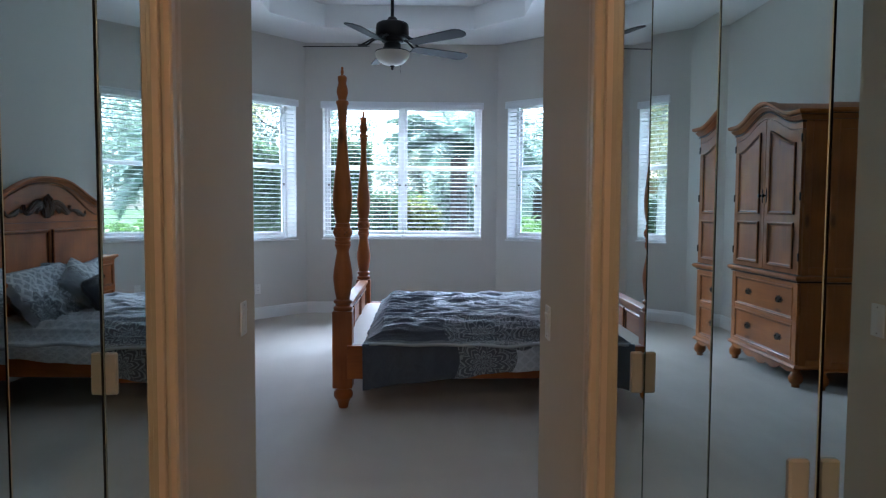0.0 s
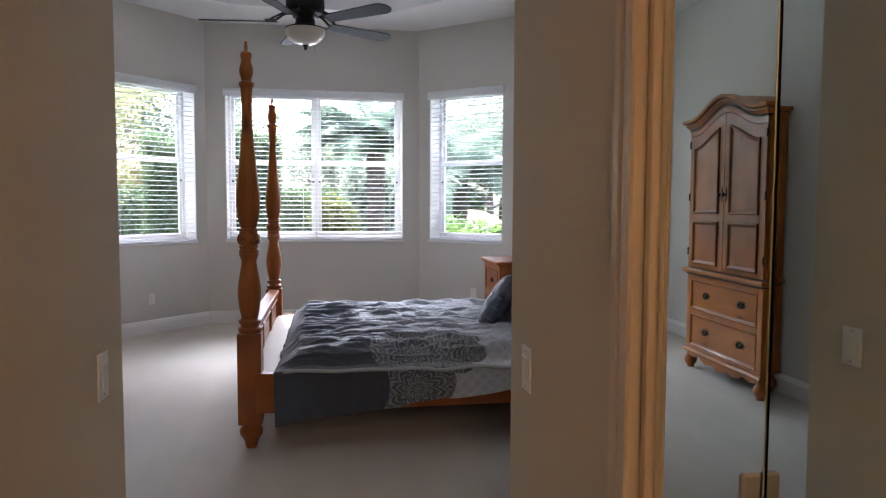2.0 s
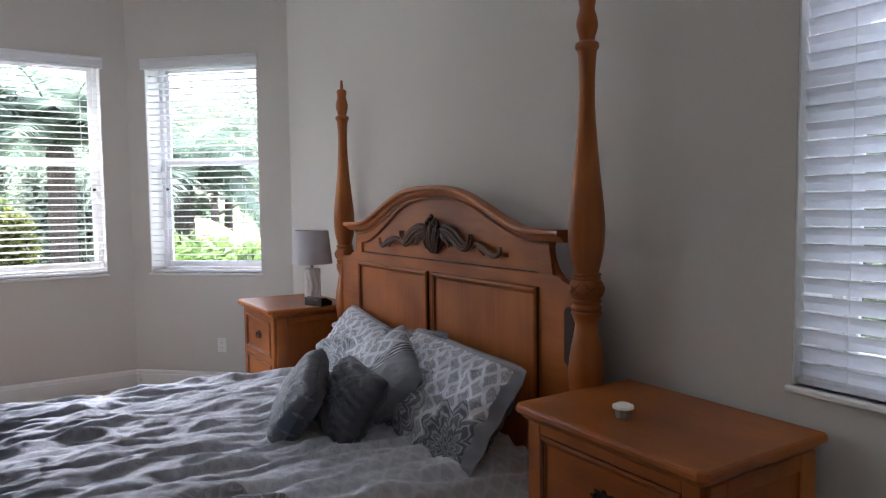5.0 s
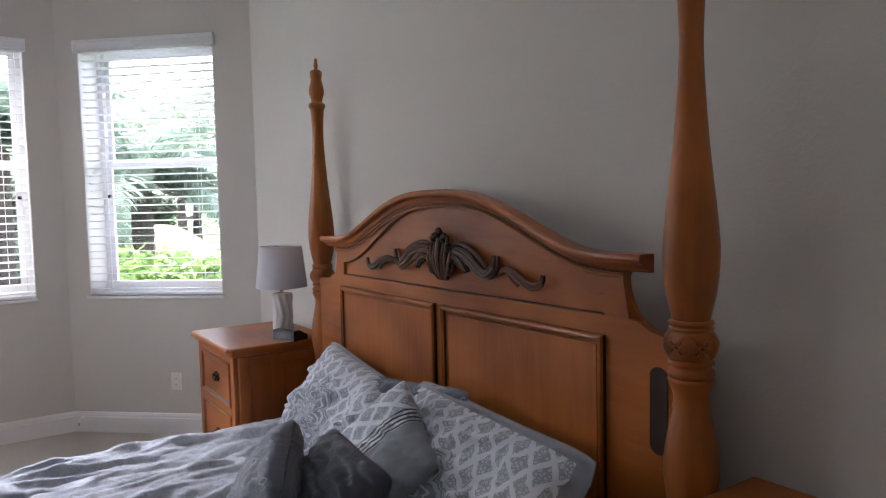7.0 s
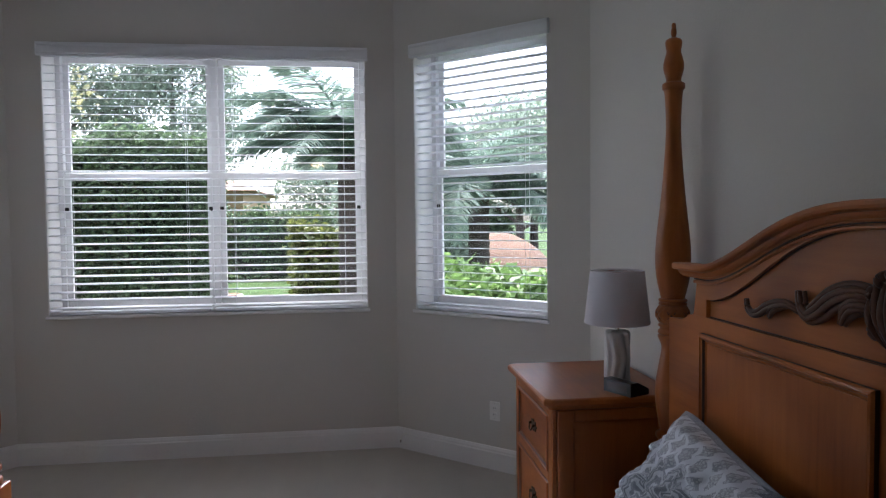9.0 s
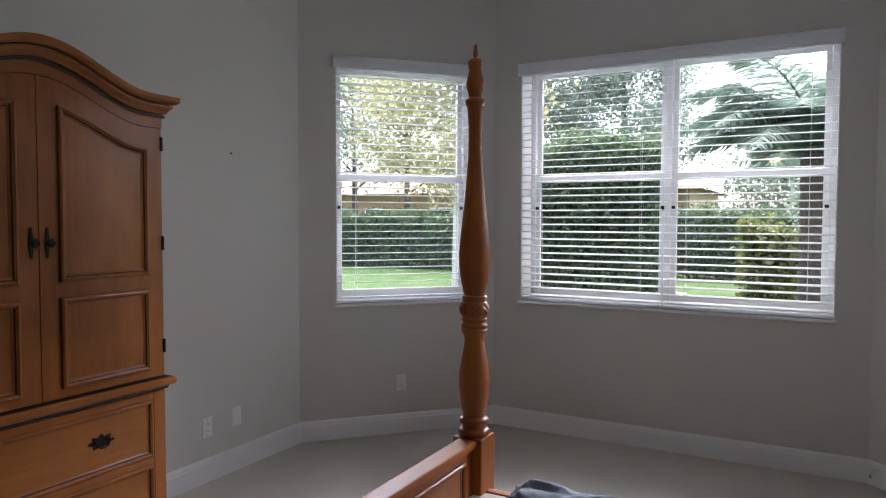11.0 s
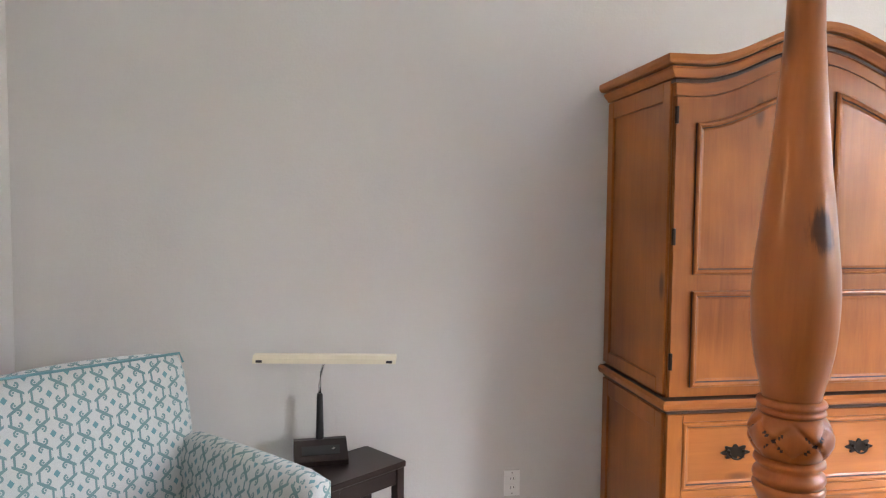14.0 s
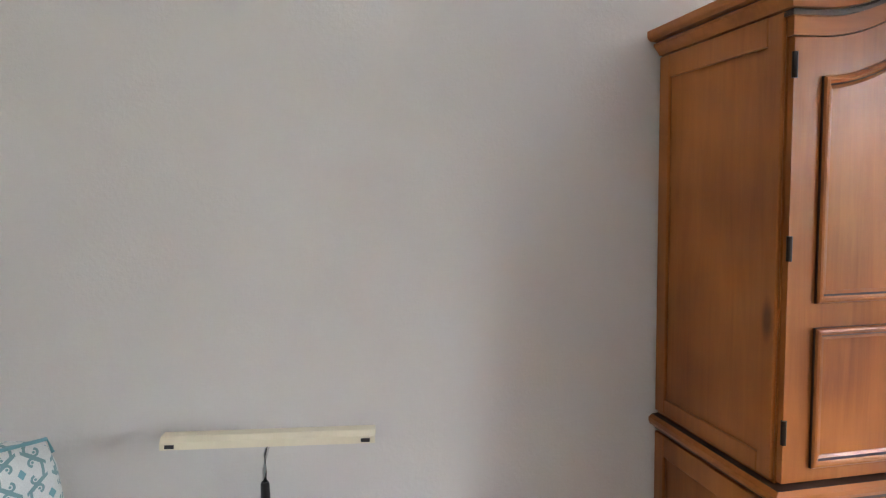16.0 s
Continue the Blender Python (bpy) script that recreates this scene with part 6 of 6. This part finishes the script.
def hedge(name, x0, x1, y0, y1, h, n, size, material, label, seed, rough=0.12, dense=True):
    """A clipped hedge: stems inside, a shell of leaves with an uneven outline."""
    hd = empty(name, label, "hedge")
    rng = np.random.default_rng(seed)
    p = rng.uniform(size=(n, 3))
    # most of the leaves near the faces
    f = rng.integers(0, 5, n)
    p[f == 0, 2] = 1 - 0.15 * rng.uniform(size=(f == 0).sum())
    p[f == 1, 1] = 0.2 * rng.uniform(size=(f == 1).sum())
    p[f == 2, 1] = 0.3 * rng.uniform(size=(f == 2).sum())
    p[f == 3, 0] = np.where(rng.uniform(size=(f == 3).sum()) < 0.5, 0.06, 0.94) + rng.uniform(-0.06, 0.06, (f == 3).sum())
    q = np.empty_like(p)
    q[:, 0] = x0 + (x1 - x0) * p[:, 0]
    q[:, 1] = y0 + (y1 - y0) * p[:, 1]
    wob = np.array([noise.noise(Vector((a * 1.1, b * 1.1, seed))) + 0.5 * noise.noise(Vector((a * 3.1, b * 3.1, seed))) for a, b in q[:, :2]])
    q[:, 2] = GZ + 0.05 + p[:, 2] * (h + rough * 2 * wob)
    q += rng.normal(scale=rough * 0.35, size=q.shape)
    q[:, 2] = np.maximum(q[:, 2], GZ + 0.02)
    leaves("foliage", q, size, material, hd, seed)
    bm = bmesh.new()
    for i in range(int((x1 - x0) / 0.45) + 2):
        x = x0 + 0.15 + i * 0.45
        if x > x1:
            break
        y = (y0 + y1) / 2
        tube([(x, y, GZ), (x + 0.05, y + 0.04, GZ + h * 0.4), (x - 0.04, y - 0.03, GZ + h * 0.8)], [0.04, 0.03, 0.012], 6, bm)
    part("stems", bm, BARK, hd)
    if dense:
        # a solid core stands for the twigs, the shade among them in its colour
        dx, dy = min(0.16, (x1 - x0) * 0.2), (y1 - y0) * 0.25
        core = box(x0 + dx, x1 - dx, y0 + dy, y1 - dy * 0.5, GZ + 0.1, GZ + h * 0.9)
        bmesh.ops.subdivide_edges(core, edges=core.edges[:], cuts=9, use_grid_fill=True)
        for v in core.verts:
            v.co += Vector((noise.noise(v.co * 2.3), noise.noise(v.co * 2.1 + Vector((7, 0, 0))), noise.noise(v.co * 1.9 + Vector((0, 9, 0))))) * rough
        part("twigs", core, TWIGS, hd, "inner twigs as one block, darkened for shade")
    return hd


hedge("hedge", -2.75, -0.75, 10.55, 11.7, 2.55, 46000, 0.036, LEAF_HEDGE, "tall dark green clipped hedge", 11)
hedge("hedge", -22, 5.5, 23.0, 24.6, 1.9, 40000, 0.085, LEAF_HEDGE, "long green boundary hedge behind the lawn", 12, 0.2)
hedge("shrub", 1.30, 3.4, 8.05, 9.0, 1.10, 8000, 0.075, LEAF_BRIGHT, "bright green broad-leaved shrub by the window", 13, 0.14)
# the side hedge is made up: it holds light back from the bedside window
hedge("hedge", 5.2, 6.1, -1.0, 6.0, 2.6, 9000, 0.07, LEAF_HEDGE, "tall hedge added beside the house to dim the bedside window", 17, 0.15)
hedge("shrub", -2.6, -1.15, 9.6, 10.3, 0.62, 1500, 0.075, LEAF_YELLOW, "low yellow-green shrub before the hedge", 14, 0.1, False)
hedge("hedge", 0.5, 3.1, 16.2, 17.4, 2.35, 12000, 0.075, LEAF_TREE, "loose green shrubs beyond the palm", 18, 0.3)
hedge("shrub", -0.25, 0.55, 14.9, 15.8, 1.35, 5000, 0.07, LEAF_YELLOW, "yellow croton bush on the lawn", 15, 0.2)


def tree(x, y, h, spread, n, size, leaf, bark, label, seed, trunk=0.16, bare=0.35):
    """Tapered trunk, forking limbs, and leaves gathered in clumps along the limbs' ends."""
    rnd = random.Random(seed)
    t = empty("tree", label, "tree", pose(x, y, GZ))
    lean = (rnd.uniform(-0.25, 0.25), rnd.uniform(-0.25, 0.25))
    pts = [(lean[0] * k * k, lean[1] * k * k, h * 0.85 * k) for k in [i / 8 for i in range(9)]]
    part("trunk", tube(pts, [trunk * (1 - 0.85 * i / 8) for i in range(9)], 10), bark, t)
    tips = []
    bm = bmesh.new()
    for i in range(16):
        k = bare + (0.97 - bare) * i / 15
        p = Vector((lean[0] * k * k, lean[1] * k * k, h * 0.85 * k))
        a = i * 2.4 + rnd.uniform(-0.4, 0.4)
        ln = spread * (1.05 - 0.6 * (k - bare) / (1 - bare)) * rnd.uniform(0.6, 1.05)
        q = p + Vector((math.cos(a), math.sin(a), 0.35 + 0.4 * k)) * ln * 0.55
        e = p + Vector((math.cos(a + 0.3), math.sin(a + 0.3), 0.5)) * ln
        tube([p, q, e], [trunk * 0.3, trunk * 0.17, 0.012], 6, bm)
        for c in (q, e, (q + e) / 2, e + Vector((rnd.uniform(-0.4, 0.4), rnd.uniform(-0.4, 0.4), rnd.uniform(0, 0.5)))):
            tips.append(c)
    part("limbs", bm, bark, t)
    rng = np.random.default_rng(seed)
    tp = np.array([list(c) for c in tips])
    pick = rng.integers(0, len(tp), n)
    q = tp[pick] + rng.normal(scale=spread * 0.17, size=(n, 3)) * np.array([1, 1, 0.7])
    leaves("crown", q, size, leaf, t, seed)


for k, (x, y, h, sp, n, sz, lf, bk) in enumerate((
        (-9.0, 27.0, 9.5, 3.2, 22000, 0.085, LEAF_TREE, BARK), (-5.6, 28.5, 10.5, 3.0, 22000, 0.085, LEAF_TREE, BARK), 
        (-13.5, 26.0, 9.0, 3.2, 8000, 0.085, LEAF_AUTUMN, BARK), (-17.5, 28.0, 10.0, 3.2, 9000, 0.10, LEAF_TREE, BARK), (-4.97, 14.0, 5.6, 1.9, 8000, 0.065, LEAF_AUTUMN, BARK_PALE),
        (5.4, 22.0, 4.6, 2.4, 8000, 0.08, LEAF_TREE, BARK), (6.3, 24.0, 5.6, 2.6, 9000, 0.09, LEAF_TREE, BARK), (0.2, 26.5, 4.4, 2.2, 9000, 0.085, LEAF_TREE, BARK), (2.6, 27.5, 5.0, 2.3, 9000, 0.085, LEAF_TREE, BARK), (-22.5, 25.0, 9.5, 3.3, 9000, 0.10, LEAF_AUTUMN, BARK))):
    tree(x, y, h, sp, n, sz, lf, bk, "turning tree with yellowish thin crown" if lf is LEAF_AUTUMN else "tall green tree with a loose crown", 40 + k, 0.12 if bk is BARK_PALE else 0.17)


def palm(x, y, trunk_h, frond, count, label, seed, droop=1.15, bend=0.105):
    """Ringed trunk and arching feathered fronds."""
    rnd = random.Random(seed)
    p = empty("palm_tree", label, "palm", pose(x, y, GZ))
    part("trunk", lathe([(0.17, 0), (0.15, 0.2)] + [(0.135 + 0.012 * (i % 2), 0.2 + (trunk_h - 0.2) * i / 24) for i in range(1, 25)] + [(0.05, trunk_h + 0.1)], 14), BARK, p)
    for k in range(count):
        az = 0.8 + k * 2.39996 + rnd.uniform(-0.2, 0.2)
        up = 1.42 - droop * k / count + rnd.uniform(-0.12, 0.12)
        L = frond * rnd.uniform(0.85, 1.1)
        pts = []
        pos = Vector((0, 0, trunk_h))
        ang = up
        for i in range(15):
            pts.append(pos.copy())
            pos = pos + Vector((math.cos(az) * math.cos(ang), math.sin(az) * math.cos(ang), math.sin(ang))) * L / 14
            ang -= bend + 0.02 * i / 14
        fr = part("frond", tube(pts, [0.018 * (1 - 0.85 * i / 14) for i in range(15)], 5), LEAF_PALM, p)
        vs, fs = [], []
        side = Vector((-math.sin(az), math.cos(az), 0))
        for i in range(2, 110):
            f = i / 110 * 14
            a = int(f)
            b0 = pts[a].lerp(pts[min(14, a + 1)], f - a)
            along = (pts[min(14, a + 1)] - pts[a]).normalized()
            ll = 0.52 * frond / 2 * math.sin(math.pi * (0.12 + 0.85 * i / 110)) + 0.06
            for s in (-1, 1):
                d = (side * s + along * 0.75 + Vector((0, 0, rnd.uniform(-0.55, 0.05)))).normalized()
                tip = b0 + d * ll + Vector((0, 0, -0.12 * ll))
                w = along * 0.0085
                n0 = len(vs)
                vs += [b0 - w, b0 + w, b0 + d * ll * 0.6 + w, tip, b0 + d * ll * 0.6 - w]
                fs.append((n0, n0 + 1, n0 + 2, n0 + 3, n0 + 4))
        me = bpy.data.meshes.new("leaflets")
        me.from_pydata([tuple(v) for v in vs], [], fs)
        me.materials.append(LEAF_PALM)
        ob = new("leaflets", me)
        ob.parent = fr


palm(0.79, 10.4, 2.3, 1.5, 26, "feathery palm with a dark ringed trunk", 71, 0.8, 0.10)
palm(2.45, 12.0, 2.05, 1.6, 20, "feathery palm beside the bright shrub", 72, 1.5, 0.12)


def neighbour(x0, x1, y0, y1, h):
    """Tan stucco house with a hipped tile roof and windows."""
    hs = empty("house", "tan stucco neighbour house with brown hip roof", "house")
    part("wall", box(x0, x1, y0, y1, GZ, h), STUCCO, hs)
    bm = bmesh.new()
    e = 0.6
    b = [bm.verts.new(v) for v in ((x0 - e, y0 - e, h - 0.05), (x1 + e, y0 - e, h - 0.05), (x1 + e, y1 + e, h - 0.05), (x0 - e, y1 + e, h - 0.05))]
    ym = (y0 + y1) / 2
    r = [bm.verts.new((x0 + (y1 - y0) / 2, ym, h + 2.0)), bm.verts.new((x1 - (y1 - y0) / 2, ym, h + 2.0))]
    for f in ((b[0], b[1], r[1], r[0]), (b[1], b[2], r[1]), (b[2], b[3], r[0], r[1]), (b[3], b[0], r[0]), (b[3], b[2], b[1], b[0])):
        bm.faces.new(f)
    part("roof", bm, TILE, hs)
    for i in range(int((x1 - x0) / 4)):
        x = x0 + 1.5 + 4 * i
        w = part("window", box(x, x + 1.3, y0 - 0.03, y0 + 0.02, 0.75, 2.15, 0.01), FRAME, hs)
        part("pane", box(x + 0.08, x + 1.22, y0 - 0.036, y0 - 0.031, 0.83, 2.07), DARK, w)


neighbour(-26, -4.0, 33, 42, 2.9)
mb = part("earth_mound", lathe(smooth_profile([(1.7, 0.0), (1.5, 0.35), (1.0, 0.95), (0.4, 1.32), (0.02, 1.38)], 3), 32, at=(4.0, 18.5, GZ)), EARTH)
tagged(mb, "mound of bare tan earth beyond the palms", "earth mound", kind="stuff")
bx = empty("planter_box", "low white planter box on the lawn", "planter", pose(-2.2, 16.5, GZ))
part("box", box(-0.8, 0.8, -0.25, 0.25, 0, 0.28, 0.02), PLATE, bx)
part("soil", box(-0.74, 0.74, -0.19, 0.19, 0.281, 0.30, 0.004), MULCH, bx)
